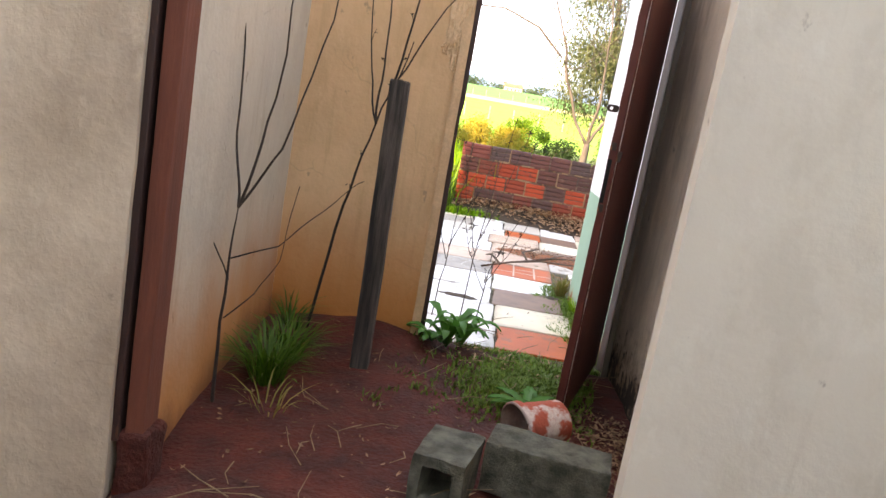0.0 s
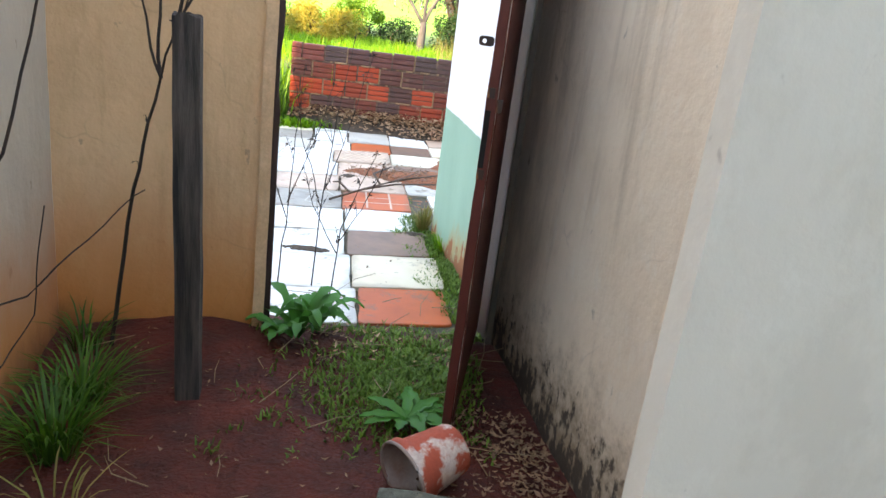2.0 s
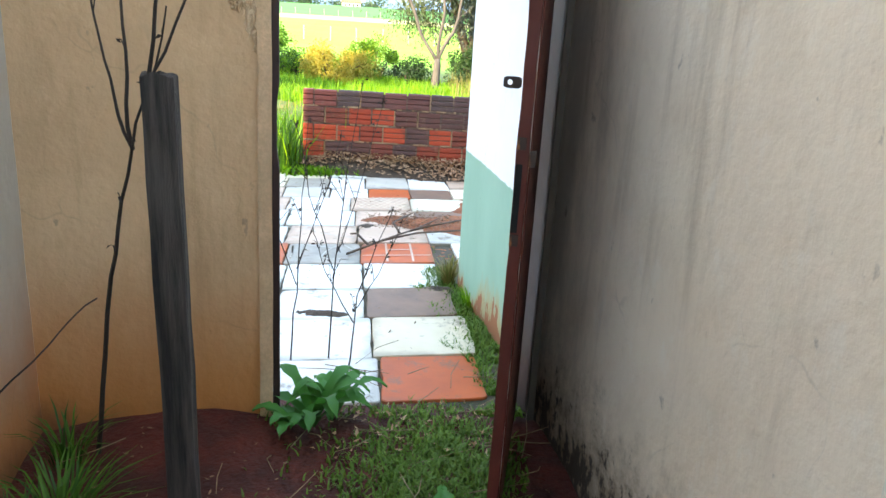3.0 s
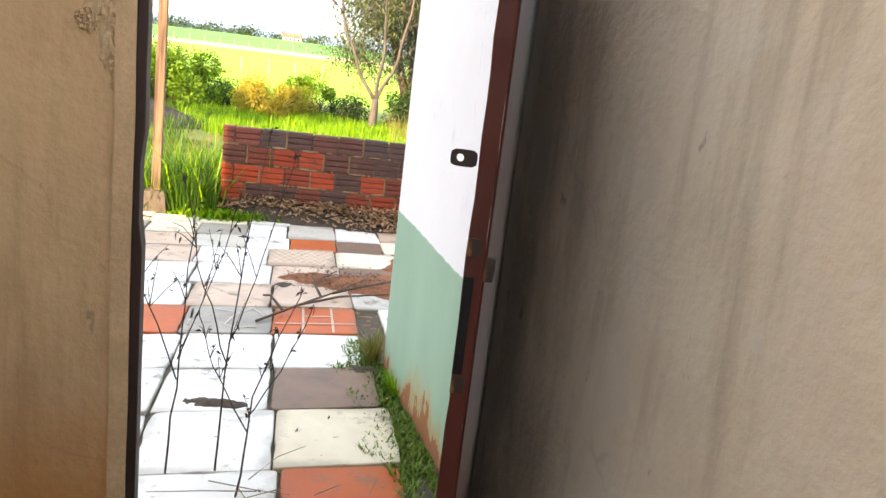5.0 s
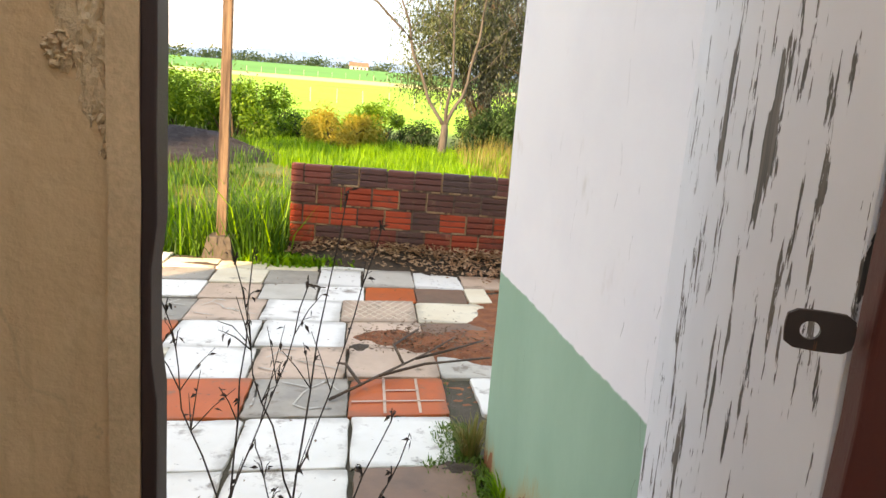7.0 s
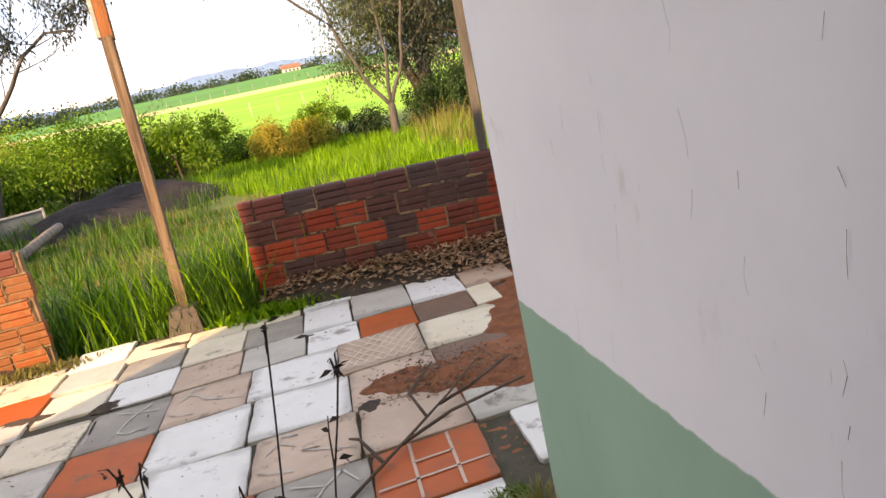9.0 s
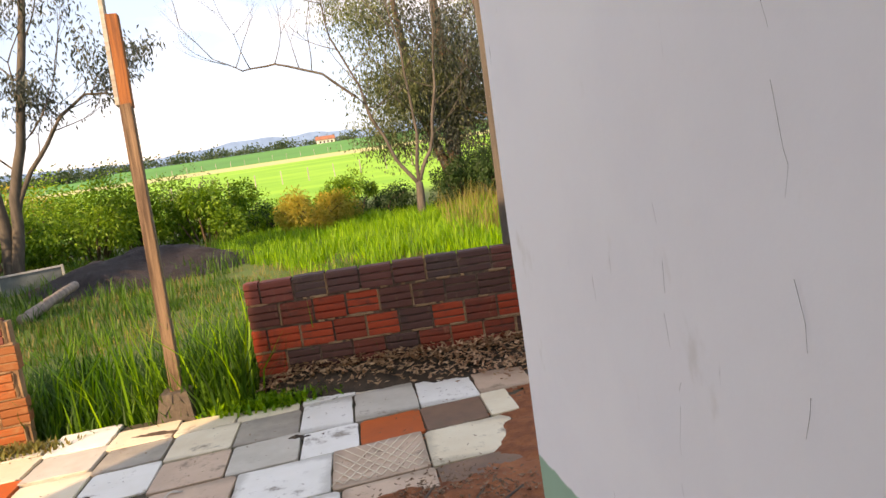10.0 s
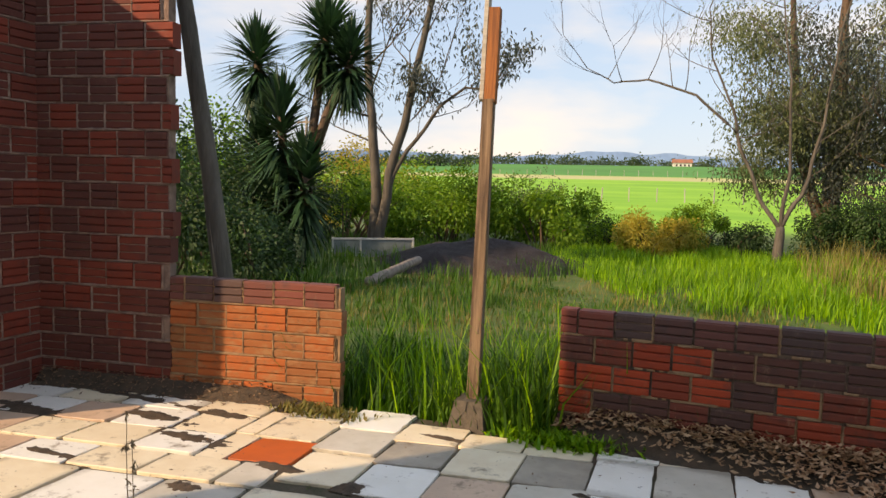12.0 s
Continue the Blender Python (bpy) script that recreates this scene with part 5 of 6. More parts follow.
def dirt(cx, cy, rx, ry, seed):
    """A crust of dark earth and rotted leaves on the paving."""
    verts, faces = [], []
    n = 26
    for j in range(n + 1):
        for i in range(n + 1):
            u, v = 2.6 * i / n - 1.3, 2.6 * j / n - 1.3
            x, y = cx + u * rx, cy + v * ry
            r = math.hypot(u, v) + 0.45 * noise.noise(Vector((x * 6, y * 6, seed))) + 0.25 * noise.noise(Vector((x * 19, y * 19, seed)))
            verts.append((x, y, 0.014 - 0.018 * min(1.7, r) + 0.006 * noise.noise(Vector((x * 40, y * 40, seed)))))
    for j in range(n):
        for i in range(n):
            a = j * (n + 1) + i
            faces.append((a, a + 1, a + n + 2, a + n + 1))
    tagged(raw("dirt_crust", verts, faces, M["dirt"], smooth=True), "dark dirt crust on the paving", "dirt", kind="stuff")


M["dirt"] = simple("dirt", (0.10, 0.065, 0.042), (0.045, 0.032, 0.022), 12, bump=0.8)
earth_bank(-0.45, 2.55, lambda x: 5.185, 0.42, "dark earth banked against a brick wall")
earth_bank(-4.25, -1.95, lambda x: STEP[1] + 0.2045 * (x - STEP[0]) + 0.01, 0.26, "dark earth in the corner of brick walls")
for k, (x, y, rx, ry) in enumerate(((-2.40, 3.98, 0.34, 0.10), (-2.87, 4.20, 0.30, 0.07), (-2.54, 4.46, 0.40, 0.06), (-3.4, 4.45, 0.55, 0.08), (-1.58, 3.83, 0.22, 0.06), (-1.08, 3.80, 0.08, 0.06), (-1.85, 3.40, 0.12, 0.06), (0.50, 1.10, 0.20, 0.05), (-0.95, 4.72, 0.22, 0.03), (-3.9, 3.9, 0.4, 0.10), (0.05, 4.25, 0.07, 0.03), (0.52, 2.96, 0.05, 0.08), (-2.9, 3.4, 0.3, 0.05), (1.06, 1.58, 0.08, 0.06))):
    dirt(x, y, rx, ry, 3.3 * k + 1)


def moss(name, n, inside, area, size, material, label, seed):
    rnd = random.Random(seed)
    verts, faces = [], []
    while n > 0:
        x, y = rnd.uniform(area[0], area[1]), rnd.uniform(area[2], area[3])
        if not inside(x, y, rnd):
            continue
        n -= 1
        z = soil_z(x, y) if y < 0.3 else -0.012
        blade(verts, faces, Vector((x, y, z - 0.003)), size * rnd.uniform(0.3, 1.4), size * rnd.uniform(0.5, 1.5), size * 0.35, rnd.uniform(0, 6.3))
    tagged(raw(name, verts, faces, material), label, "moss", kind="stuff")


moss("moss", 6000, lambda x, y, r: r.random() < 1.2 * math.exp(-((x - 1.04) / 0.22) ** 2 - ((y + 0.36) / 0.32) ** 2) + 0.25 * noise.noise(Vector((x * 8, y * 8, 0))), (0.4, 1.34, -0.95, 0.3), 0.024, M["moss"], "green moss and tiny weeds on earth", 3)
moss("moss", 4200, lambda x, y, r: 0 < (1.50 - 0.192 * (y + 0.06) - x) < 0.27 * (0.75 + 0.5 * noise.noise(Vector((x * 5, y * 5, 0)))) and r.random() < 0.5 + noise.noise(Vector((x * 6, y * 3, 3))), (0.9, 1.5, 0.1, 2.0), 0.024, M["moss"], "moss strip along the white wall", 4)
moss("moss", 1500, lambda x, y, r: abs(((x - 0.752 + 0.094 * (y - 0.59)) / 0.441) % 1.0 - 0.0) < 0.05 and r.random() < 0.3 + noise.noise(Vector((x * 3, y * 3, 9))), (-3.5, 1.2, 0.2, 4.6), 0.012, M["moss"], "moss in the paving joints", 5)
moss("moss", 900, lambda x, y, r: r.random() < math.exp(-((x + 0.28) / 0.28) ** 2 - ((y - 5.02) / 0.10) ** 2), (-0.8, 0.4, 4.75, 5.16), 0.07, M["grass_lush"], "green weeds at a wall end", 6)
moss("moss", 600, lambda x, y, r: r.random() < math.exp(-((x + 1.95) / 0.25) ** 2 - ((y - 4.8) / 0.10) ** 2), (-2.6, -1.5, 4.55, 4.88), 0.05, M["grass_dry"], "yellow weeds at a wall end", 7)


def twigs(n, area, seed, label, length=0.22):
    rnd = random.Random(seed)
    verts, faces = [], []
    for _ in range(n):
        x, y, az = rnd.uniform(area[0], area[1]), rnd.uniform(area[2], area[3]), rnd.uniform(0, 6.3)
        l = length * rnd.uniform(0.3, 1.3)
        p = Vector((x, y, soil_z(x, y) + 0.008 if y < 0.3 else 0.008))
        d = Vector((math.cos(az), math.sin(az), rnd.uniform(0.0, 0.25)))
        mid = p + d * l * 0.5 + Vector((rnd.uniform(-0.03, 0.03), rnd.uniform(-0.03, 0.03), 0.006))
        tube(verts, faces, [p, mid, p + d * l], [0.0022, 0.0018, 0.0010], 4)
    tagged(raw("twigs", verts, faces, M["stem_tan"]), label, "twigs", kind="stuff")


twigs(50, (-0.05, 1.4, -2.2, -0.1), 3, "thin dry twigs on red soil")
twigs(26, (0.5, 1.25, -0.3, 0.5), 4, "thin dry twigs across the threshold", 0.3)


# ---------------------------------------------------------------- yard grass
def grass(name, n, area, h, w, material, label, seed, where=None):
    rnd = random.Random(seed)
    verts, faces = [], []
    tries = 0
    while n > 0 and tries < 900000:
        tries += 1
        x, y = rnd.uniform(area[0], area[1]), rnd.uniform(area[2], area[3])
        d = noise.noise(Vector((x * 0.9, y * 0.9, seed)))
        if rnd.random() > 0.55 + d or (where and not where(x, y)):
            continue
        n -= 1
        k = h * rnd.uniform(0.5, 1.15) * (1 + 0.7 * d)
        blade(verts, faces, Vector((x, y, land(x, y) - 0.02)), k * rnd.uniform(0.1, 0.7), k, w * rnd.uniform(0.7, 1.3), rnd.uniform(0, 6.3))
    tagged(raw(name, verts, faces, material), label, "grass", kind="stuff")


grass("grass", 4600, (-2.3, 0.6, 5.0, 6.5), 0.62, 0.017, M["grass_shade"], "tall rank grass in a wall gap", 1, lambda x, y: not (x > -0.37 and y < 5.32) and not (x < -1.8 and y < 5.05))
grass("grass", 420, (-2.1, 0.3, 5.05, 6.4), 0.80, 0.018, M["grass_lush"], "long bright grass blades in a wall gap", 11, lambda x, y: not (x > -0.37 and y < 5.32) and not (x < -1.8 and y < 5.1))
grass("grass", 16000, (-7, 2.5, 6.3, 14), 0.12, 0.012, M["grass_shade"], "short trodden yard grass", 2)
grass("grass", 5000, (-6, 1.5, 8.5, 15.5), 0.14, 0.012, M["grass_dry"], "dry straw in the yard grass", 3)
grass("grass", 36000, (-4.5, 12, 12.5, 25), 0.36, 0.017, M["grass_lush"], "long bright meadow grass", 4, lambda x, y: x > -3.4 + (17 - y) * 0.6)
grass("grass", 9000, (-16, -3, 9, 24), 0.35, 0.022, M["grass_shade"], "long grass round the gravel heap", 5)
grass("grass", 5000, (2.0, 11, 6.5, 13), 0.35, 0.02, M["grass_lush"], "meadow grass beyond a low wall", 6)
grass("grass", 4000, (1.5, 11, 14, 24), 0.7, 0.018, M["grass_dry"], "seeding yellow grass stems", 7)


# ---------------------------------------------------------------- trees and bushes
def grow(verts, faces, tips, p, d, length, r, depth, rnd, up=0.12, split=(2, 3), bend=0.5, shrink=0.72):
    """One limb, bending, and the limbs that leave it."""
    pts, q, e = [p], p.copy(), d.normalized()
    n = 4
    for _ in range(n):
        e = (e + Vector((rnd.uniform(-1, 1), rnd.uniform(-1, 1), rnd.uniform(-0.6, 0.6))) * 0.18 * bend + Vector((0, 0, up * 0.25))).normalized()
        q = q + e * length / n
        pts.append(q.copy())
    tube(verts, faces, pts, [r * (1 - 0.45 * k / n) for k in range(n + 1)], 7 if depth > 2 else 4)
    if depth <= 2:
        tips.extend((pts[2], pts[3]))
    if depth == 0:
        tips.append(pts[-1])
        return
    for k in range(rnd.randint(*split)):
        side = Vector((rnd.uniform(-1, 1), rnd.uniform(-1, 1), rnd.uniform(-0.2, 0.7)))
        at = pts[-1] if k == 0 else pts[rnd.randint(2, n)]
        grow(verts, faces, tips, at, (e + side * (0.5 if k == 0 else 1.0)).normalized(), length * shrink * rnd.uniform(0.75, 1.15), r * (0.62 if k == 0 else 0.45), depth - 1, rnd, up, split, bend, shrink)


def tree(name, base, limbs, depth, bark, leaf_mat, label, seed, leaves=8, size=0.14, cloud=0.45, droop=0.5, split=(2, 3), up=0.12, shrink=0.72, low=3):
    rnd = random.Random(seed)
    thing = empty(name, Matrix.Translation(base), label, "tree")
    tips = []
    for k, (pts, r0, r1, ln) in enumerate(limbs):
        verts, faces = [], []
        p = [Vector(q) for q in pts]
        fine = []
        for a, b in zip(p, p[1:]):
            for s in range(4):
                fine.append(a.lerp(b, s / 4) + noise.noise_vector(a.lerp(b, s / 4) * 1.1 + Vector((seed, 0, 0))) * 0.08)
        fine.append(p[-1])
        n = len(fine)
        tube(verts, faces, fine, [r0 + (r1 - r0) * s / (n - 1) for s in range(n)], 9)
        if ln:
            for s in range(n // low, n, 1):
                if rnd.random() < 0.7 or s == n - 1:
                    grow(verts, faces, tips, fine[s], Vector((rnd.uniform(-1, 1), rnd.uniform(-1, 1), rnd.uniform(0.1, 0.9))), ln * rnd.uniform(0.6, 1.1), max(r1 * 0.6, 0.015), depth, rnd, up, split, 0.6, shrink)
        raw("trunk" if k == 0 else "limb", verts, faces, bark, thing, True)
    if leaves:
        lv, lf = [], []
        for t in tips:
            for _ in range(leaves):
                o = Vector((rnd.gauss(0, 1), rnd.gauss(0, 1), rnd.gauss(0, 0.8))) * cloud * 0.6
                leaf(lv, lf, t + o, Vector((rnd.uniform(-1, 1), rnd.uniform(-1, 1), rnd.uniform(-1, 0.5) - droop)), size * rnd.uniform(0.6, 1.3), size * 0.38, rnd)
        raw("crown", lv, lf, leaf_mat, thing)
    return thing


def bush(name, c, rx, ry, h, n, size, material, label, seed, lumps=9):
    """A shrub of leaf clumps on thin stems, open and uneven."""
    rnd = random.Random(seed)
    base = Vector((c.x, c.y, land(c.x, c.y)))
    thing = empty(name, Matrix.Translation(base), label, "bush")
    sv, sf, lv, lf = [], [], [], []
    cl = []
    for _ in range(lumps):
        a, r = rnd.uniform(0, 6.3), math.sqrt(rnd.random())
        cl.append((Vector((rx * r * math.cos(a), ry * r * math.sin(a), h * rnd.uniform(0.25, 0.85) * (1.1 - 0.35 * r))), rnd.uniform(0.20, 0.46) * min(rx, h)))
    for p, r in cl:
        tube(sv, sf, [Vector((p.x * 0.2, p.y * 0.2, -0.1)), p * 0.55 + Vector((0, 0, 0.1)), p], [0.035, 0.022, 0.01], 5)
    for k in range(n):
        p, r = cl[k % lumps]
        d = Vector((rnd.gauss(0, 1), rnd.gauss(0, 1), rnd.gauss(0, 1))).normalized()
        q = p + d * r * rnd.uniform(0.45, 1.12) * (1 + 0.25 * noise.noise(d * 2.5 + p))
        q.z = max(q.z, 0.02)
        leaf(lv, lf, q, d + Vector((rnd.uniform(-0.7, 0.7), rnd.uniform(-0.7, 0.7), rnd.uniform(-0.7, 0.4))), size * rnd.uniform(0.6, 1.3), size * 0.5, rnd)
    raw("stem", sv, sf, M["bark_brown"], thing)
    raw("crown", lv, lf, material, thing)
    return thing


# twin-trunked gum behind the sheet fence
tree("gum_tree", out(-29.3, 21, -0.35), (
    (((0, 0, 0), (0.05, 0, 2.4), (-0.35, 0.2, 5.2), (-0.2, 0.1, 8.5), (-0.5, 0.2, 12)), 0.17, 0.05, 1.9),
    (((0.12, 0, 0), (0.35, 0, 1.6), (1.0, 0.1, 4.2), (1.75, 0.1, 7.4), (2.5, 0.2, 11.5)), 0.17, 0.045, 1.9),
    (((0.3, 0, 1.5), (0.95, 0.1, 2.9), (2.0, 0.1, 4.1), (2.7, 0.0, 4.5), (3.3, 0.1, 4.45)), 0.07, 0.02, 0.9)), 3, M["bark_grey"], M["leaf_gum_dark"], "tall twin-trunked tree with thin drooping foliage", 4, 3, 0.13, 0.30, 0.6)
# bare-limbed tree in the meadow and the leafy gums behind it
tree("bare_tree", out(0.3, 22, -0.35), (
    (((0, 0, 0), (0.02, 0, 1.1)), 0.15, 0.11, 0),
    (((0, 0, 1.0), (-0.55, 0, 1.9), (-1.1, 0, 3.2), (-1.3, 0.1, 4.2), (-1.9, 0, 5.6), (-2.1, 0.1, 7.0)), 0.065, 0.014, 1.5),
    (((-1.2, 0, 3.6), (-2.3, -0.1, 4.6), (-3.6, -0.1, 5.1), (-4.6, 0, 5.0), (-5.4, 0, 5.5)), 0.045, 0.012, 1.3),
    (((0, 0, 1.0), (0.5, 0.1, 2.0), (0.9, 0.1, 3.8), (1.1, 0, 6.0), (1.5, 0, 8.0)), 0.065, 0.015, 1.4),
    (((0.02, 0, 1.1), (0.15, 0.1, 2.6), (0.05, 0.1, 5.0), (-0.3, 0, 7.5)), 0.06, 0.015, 1.3)), 4, M["bark_grey"], M["leaf_gum"], "small tree with long bare spreading limbs", 9, 0, 0.10, 0.3, 0.3, (2, 3), 0.25, 0.70)
tree("gum_tree", out(3.2, 27, -0.35), (
    (((0, 0, 0), (0.2, 0, 3.5), (0.1, 0, 7.5), (0.5, 0, 13)), 0.30, 0.06, 2.0),
    (((0, 0, 0.4), (-0.9, 0, 3.5), (-1.3, 0, 7.0), (-1.6, 0, 11)), 0.20, 0.05, 1.8)), 2, M["bark_brown"], M["leaf_gum"], "tall gum tree with grey-green foliage", 15, 150, 0.125, 0.95, 0.5, low=10)
tree("gum_tree", out(7.0, 25, -0.35), (
    (((0, 0, 0), (0.1, 0, 3.5), (-0.2, 0, 8.0), (0.2, 0, 13)), 0.28, 0.06, 2.0),
    (((0, 0, 0.6), (0.9, 0, 3.5), (1.4, 0, 8.0)), 0.2, 0.05, 1.8)), 2, M["bark_brown"], M["leaf_gum_dark"], "tall gum tree with darker grey-green foliage", 22, 150, 0.125, 0.95, 0.5, low=10)
tree("gum_tree", out(11.5, 27, -0.35), ((((0, 0, 0), (0.1, 0, 4.5), (-0.2, 0, 9.0)), 0.26, 0.06, 2.0),), 2, M["bark_brown"], M["leaf_gum_dark"], "gum tree with dark dense foliage", 28, 170, 0.13, 1.0, 0.5, low=10)


def yucca(base, stems, label, seed):
    rnd = random.Random(seed)
    thing = empty("yucca", Matrix.Translation(base), label, "yucca")
    for pts, r, long in stems:
        verts, faces = [], []
        p = [Vector(q) for q in pts]
        tube(verts, faces, p, [0.11 - 0.03 * k / len(p) for k in range(len(p))], 9)
        raw("trunk", verts, faces, M["bark_brown"], thing, True)
        lv, lf = [], []
        top = p[-1]
        d = (p[-1] - p[-2]).normalized()
        for k in range(360):
            f = rnd.random()
            az = rnd.uniform(0, 6.3)
            el = radians(78 - 150 * f + rnd.uniform(-12, 12))
            o = Vector((math.cos(az) * math.cos(el), math.sin(az) * math.cos(el), math.sin(el)))
            c = top - d * long * f
            l = r * rnd.uniform(0.75, 1.1)
            s = o.cross(Vector((0, 0, 1)))
            s = (s.normalized() if s.length > 0.05 else Vector((1, 0, 0))) * 0.042
            b = len(lv)
            mid = c + o * l * 0.5
            tip = c + o * l + Vector((0, 0, -0.14 * l))
            lv.extend((c - s * 0.7, c + s * 0.7, mid + s, mid - s, tip))
            lf += [(b, b + 1, b + 2, b + 3), (b + 3, b + 2, b + 4)]
        raw("leaf_head", lv, lf, M["yucca"], thing, label="spiky head of sword leaves")
    return thing


yucca(out(-34.8, 16.2, -0.35), (
    (((0, 0, 0), (0.2, 0, 1.5), (0.35, 0, 3.2), (0.65, 0, 5.1)), 1.0, 0.55),
    (((0.3, 0, 2.4), (0.7, 0, 3.4), (1.1, 0.1, 4.2), (1.2, 0, 4.6)), 0.95, 0.55),
    (((0, 0, 0), (-0.5, 0, 1.6), (-0.9, 0, 3.2), (-1.15, 0, 4.7)), 1.0, 0.6),
    (((0, 0, 0), (-0.1, -0.3, 1.6), (-0.2, -0.4, 3.4)), 1.1, 1.2),
    (((0, 0, 0), (-0.5, -0.2, 1.0), (-0.9, -0.2, 2.9)), 1.05, 1.0),
    (((0, 0, 0), (0.3, -0.3, 1.0), (0.45, -0.4, 2.4)), 0.95, 1.3),
    (((0, 0, 0), (-0.3, -0.4, 0.8), (-0.4, -0.6, 2.0)), 1.0, 1.2)), "clump of tall dark green yuccas with spiky heads", 5)

BUSHES = ((-16.2, 23.5, 1.7, 1.3, 2.35, 3600, 0.17, "leaf_bush", "dense green bush along the yard hedge"), (-20.5, 25, 1.6, 1.4, 2.1, 2600, 0.17, "leaf_bush", "dense green bush along the yard hedge"), (-24.0, 24, 1.8, 1.4, 2.6, 3000, 0.17, "leaf_bush", "tall green bush along the yard hedge"),
          (-27.5, 26, 2.0, 1.6, 2.8, 2800, 0.17, "leaf_bush", "tall green bush along the yard hedge"), (-31.5, 24, 1.9, 1.6, 2.7, 2800, 0.17, "leaf_bush", "tall green bush along the yard hedge"), (-29.5, 29, 2.4, 1.6, 3.6, 2600, 0.2, "leaf_yellow", "yellow-green bush behind the trees"),
          (-36.5, 22, 2.2, 1.8, 3.0, 2800, 0.17, "leaf_dark", "dark dense evergreen shrub in the yard"), (-41, 17, 1.8, 1.5, 2.5, 3200, 0.14, "leaf_dark", "dark dense shrub behind a brick wall"), (-45, 14, 1.7, 1.4, 2.3, 3000, 0.14, "leaf_dark", "dark dense shrub behind a brick wall"),
          (-37.5, 12.6, 1.2, 1.0, 1.5, 2400, 0.12, "leaf_dark", "dark shrub at the foot of the yuccas"), (-48, 20, 3.0, 2.0, 4.2, 3000, 0.2, "leaf_dark", "tall dark shrub behind a brick wall"), (-43, 24, 3.0, 2.0, 4.6, 3000, 0.22, "leaf_bush", "tall green bush behind the yuccas"),
          (-10.2, 24, 1.1, 0.9, 1.0, 1500, 0.13, "leaf_bush", "low dark green hedge bush"), (-12.8, 25, 1.3, 0.9, 1.1, 1500, 0.13, "leaf_dark", "low dark green hedge bush"), (-8.3, 22.0, 0.95, 0.8, 1.35, 2200, 0.12, "leaf_yellow", "dry golden-yellow bush in the meadow"), (-6.6, 22.6, 0.7, 0.7, 1.2, 1300, 0.12, "leaf_yellow", "dry golden-yellow bush in the meadow"),
          (-4.9, 23.0, 0.85, 0.8, 1.75, 2200, 0.12, "leaf_bush", "rounded dark green bush by the field"), (-2.8, 24, 0.9, 0.8, 1.3, 1500, 0.13, "leaf_dark", "low dark green bush"), (3.6, 24, 1.2, 1.0, 1.6, 2000, 0.14, "leaf_dark", "dark undergrowth below the gums"), (6.4, 23, 1.4, 1.0, 2.0, 2400, 0.14, "leaf_dark", "dark undergrowth below the gums"),
          (9.8, 24, 1.6, 1.2, 2.6, 2400, 0.15, "leaf_dark", "dark undergrowth below the gums"), (13.5, 24, 1.8, 1.2, 3.0, 2400, 0.15, "leaf_dark", "dark undergrowth below the gums"), (-18.0, 27, 1.3, 1.0, 2.9, 700, 0.14, "leaf_gum", "thin feathery bush before the field"), (-13.9, 27, 1.4, 1.0, 2.2, 600, 0.12, "leaf_bush", "thin feathery bush before the field"))
for k, (az, d, rx, ry, h, n, s, m, lab) in enumerate(BUSHES):
    bush("bush", out(az, d), rx, ry, h, int(n * 2.6), s * 0.72, M[m], lab, 60 + k, 13)


# ---------------------------------------------------------------- yard things
def heap():
    c = out(-21.2, 18.0)
    verts, faces = [], []
    n, m = 28, 48
    for j in range(n + 1):
        for i in range(m):
            r, a = j / n, 2 * math.pi * i / m
            x, y = c.x + 3.0 * r * math.cos(a) * (1 + 0.12 * math.sin(3 * a)), c.y + 2.6 * r * math.sin(a)
            z = 0.72 * (1 - r ** 1.7) * (1 + 0.25 * noise.noise(Vector((x * 0.9, y * 0.9, 3)))) + 0.06 * noise.noise(Vector((x * 3, y * 3, 1))) + 0.03 * noise.noise(Vector((x * 9, y * 9, 1)))
            verts.append((x, y, land(x, y) - 0.10 + z))
    for j in range(n):
        for i in range(m):
            faces.append((j * m + i, j * m + (i + 1) % m, (j + 1) * m + (i + 1) % m, (j + 1) * m + i))
    tagged(raw("gravel_heap", verts, faces, M["gravel"], smooth=True), "heap of dark gravel in the yard grass", "gravel heap", kind="stuff")


heap()
log0, log1 = out(-29.4, 13.9, -0.22), out(-25.7, 16.3, -0.02)
pole("log", (log0, log0.lerp(log1, 0.5), log1), (0.11, 0.10, 0.09), M["log"], "grey felled log lying against the gravel", "log")
fa, fb = out(-32.3, 19.2), out(-26.2, 19.6)
fence = empty("sheet_fence", pose(fa.x, fa.y, -0.36, 0, 0, math.degrees(math.atan2((fb - fa).y, (fb - fa).x))), "low grey sheet panel in a pale frame", "fence panel")
fl = (fb - fa).length
part("sheet", box(fl, 0.02, 0.52, 0.0, at=(fl / 2, 0, 0)), M["sheet"], fence)
for x in (0, fl * 0.34, fl):
    part("upright", box(0.05, 0.05, 0.58, 0.004, at=(x, -0.01, 0)), M["sheet_rim"], fence)
part("top_rail", box(fl, 0.05, 0.045, 0.004, at=(fl / 2, -0.012, 0.52)), M["sheet_rim"], fence)


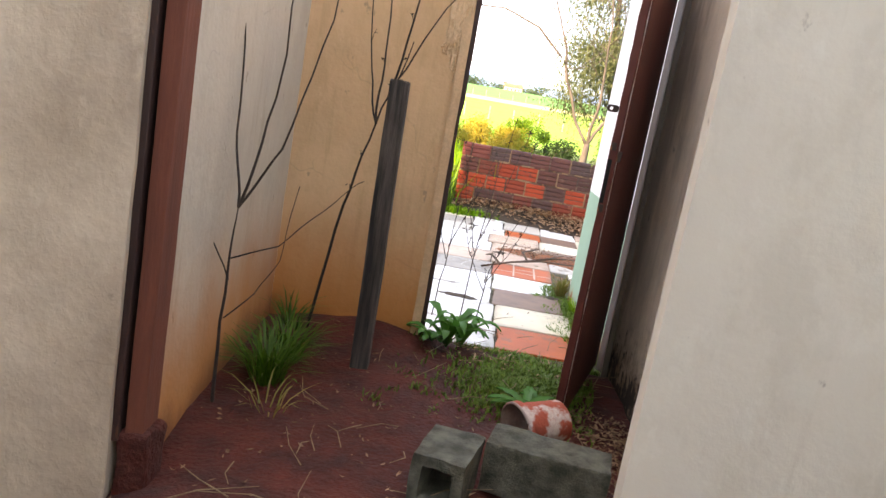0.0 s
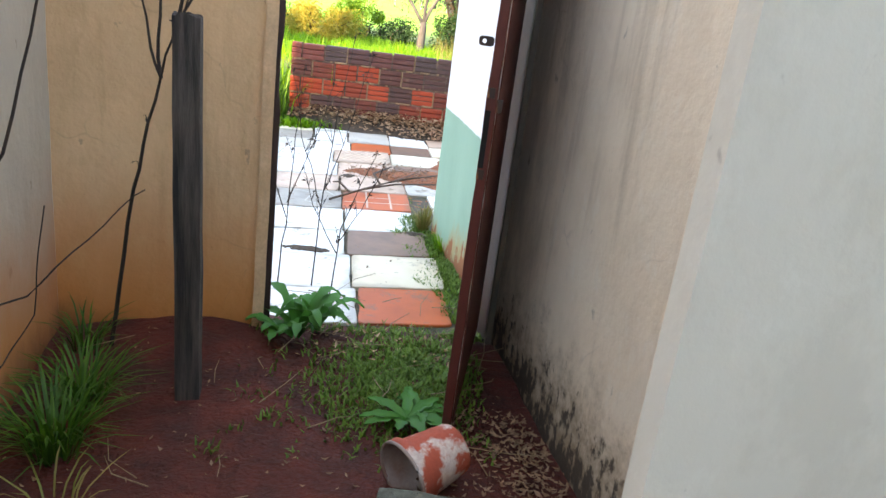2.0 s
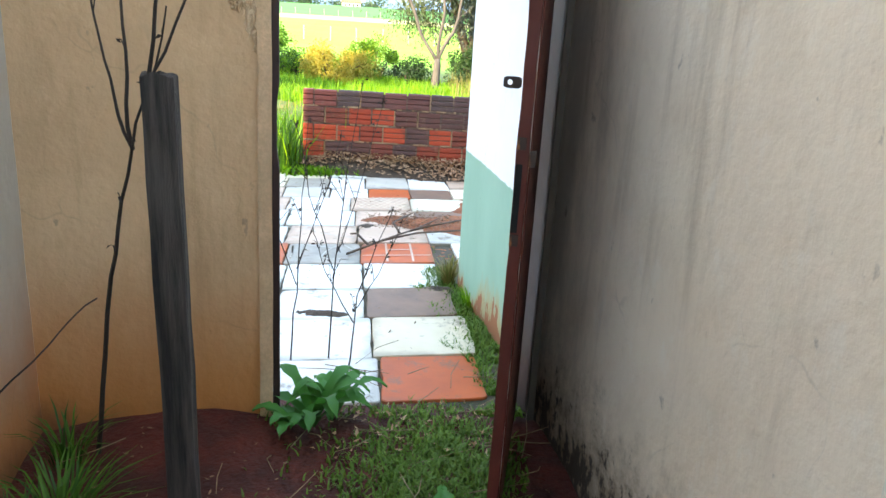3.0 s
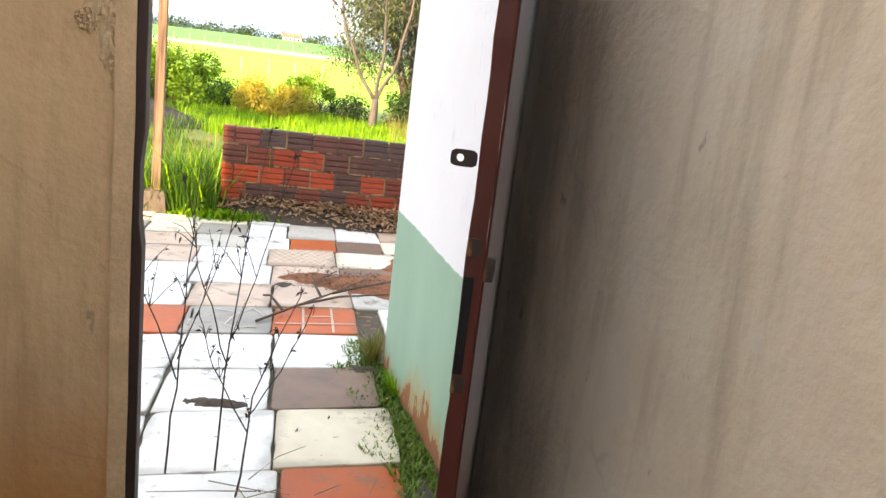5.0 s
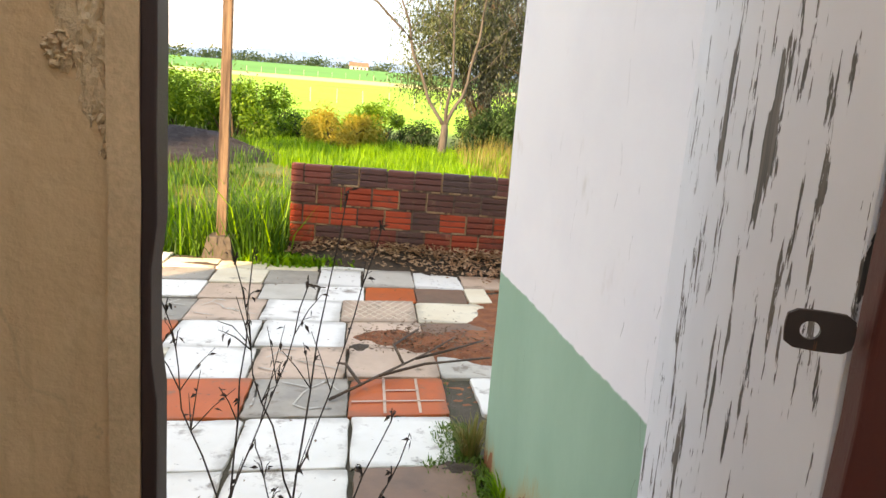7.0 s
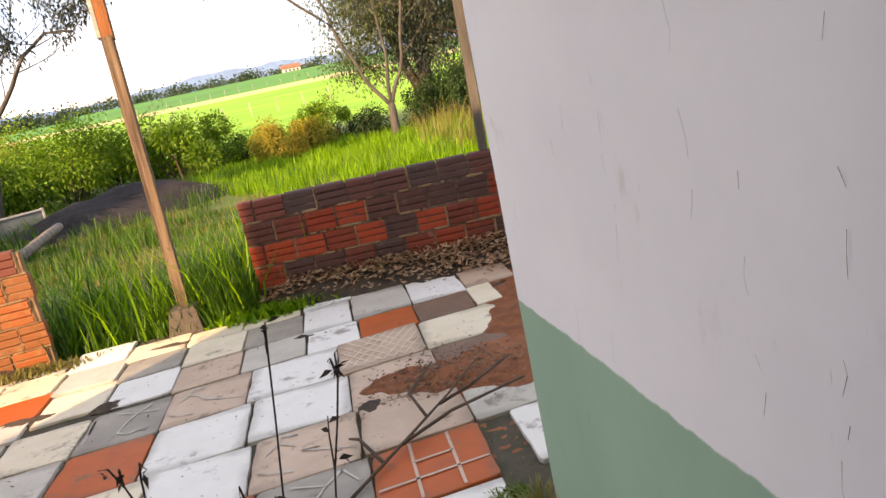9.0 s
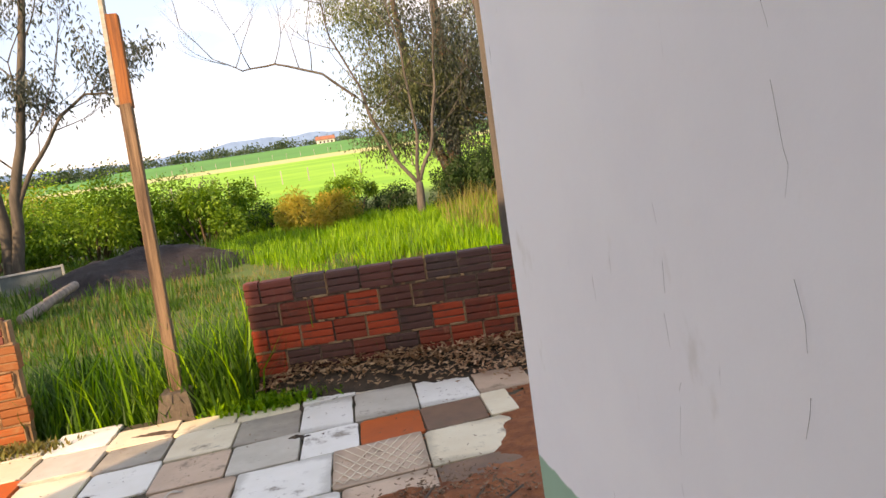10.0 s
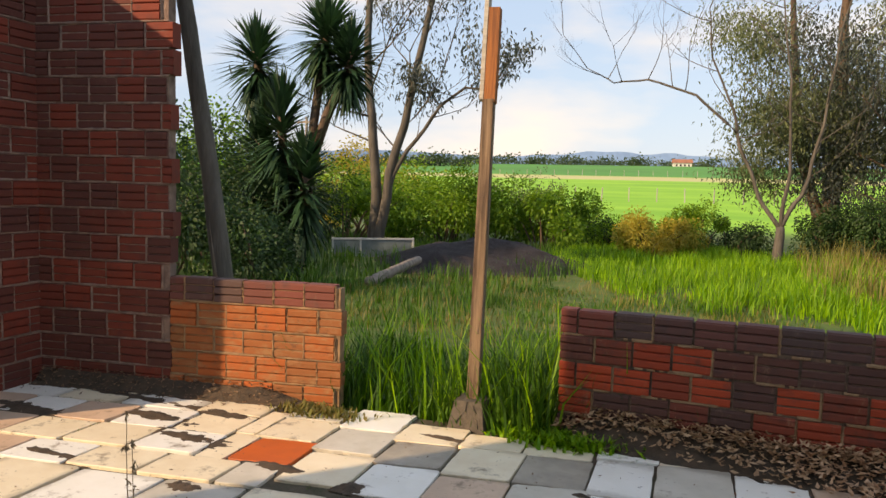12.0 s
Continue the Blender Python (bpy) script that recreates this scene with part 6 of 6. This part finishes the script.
def far_things():
    rnd = random.Random(77)
    proto = None
    for row, (d, a0, a1, n) in enumerate(((72, -24, 2, 14), (170, -26, 0, 26))):
        for k in range(n):
            p = out(a0 + (a1 - a0) * k / (n - 1), d)
            h = 1.3 if row == 0 else 1.7
            z = land(p.x, p.y) - 0.1
            if proto is None:
                proto = empty("fence_post", pose(p.x, p.y, z), "pale field fence post", "fence post", "fence posts along the fields")
                part("stake", box(0.10, 0.10, 1.4, 0.02), M["fence_post"], proto)
            else:
                q = copy_thing(proto, pose(p.x, p.y, z, rnd.uniform(-3, 3), rnd.uniform(-3, 3), rnd.uniform(0, 90)))
    # a white farmhouse under a tiled roof
    c = out(-6.3, 400)
    hz = land(c.x, c.y) - 0.3
    h = empty("farmhouse", pose(c.x, c.y, hz - 0.6, 0, 0, 12), "white farmhouse with a tiled roof among trees", "house")
    part("wall", box(9, 6, 2.6, 0.0), M["house_white"], h)
    raw("roof", [(-5, -3.6, 2.6), (5, -3.6, 2.6), (5, 3.6, 2.6), (-5, 3.6, 2.6), (-5, 0, 4.6), (5, 0, 4.6)], [(0, 1, 5, 4), (2, 3, 4, 5), (0, 4, 3), (1, 2, 5), (0, 3, 2, 1)], M["house_roof"], h)
    for x in (-3, -1, 1, 3):
        part("window", box(0.9, 0.1, 1.0, 0.0, at=(x, -3.03, 0.9)), M["gravel"], h)
    # tree belts along the skyline
    for nm, d, a0, a1, n, hh in (("tree_belt", 430, -30, -4.2, 150, 6.5), ("tree_belt", 900, -60, 20, 260, 9), ("tree_belt", 300, -33, -22, 60, 6)):
        lv, lf = [], []
        for k in range(n):
            az = rnd.uniform(a0, a1)
            p = out(az, d * rnd.uniform(0.97, 1.06))
            z = land(p.x, p.y)
            size = hh * rnd.uniform(0.35, 1.0) * (0.8 + 0.6 * noise.noise(Vector((az * 0.8, d, 0))))
            for _ in range(60):
                o = Vector((rnd.gauss(0, 0.55), rnd.gauss(0, 0.4), abs(rnd.gauss(0.5, 0.3)))) * size
                leaf(lv, lf, p + Vector((0, 0, z)) + o, Vector((rnd.uniform(-1, 1), rnd.uniform(-1, 1), rnd.uniform(-1, 1))), size * 0.3, size * 0.2, rnd)
        tagged(raw(nm, lv, lf, M["far_leaf"]), "distant belt of dark green trees", "trees", kind="stuff")
    verts, faces = [], []
    p = out(-34.5, 48)
    z = land(p.x, p.y)
    thing = empty("power_pole", pose(p.x, p.y, z), "distant wooden power pole with a crossarm", "power pole")
    tube(verts, faces, [Vector((0, 0, 0)), Vector((0, 0, 6.0))], [0.13, 0.09], 7)
    raw("shaft", verts, faces, M["log"], thing)
    part("crossarm", box(1.5, 0.1, 0.12, 0.0, at=(0, 0, 5.6)), M["log"], thing)


far_things()
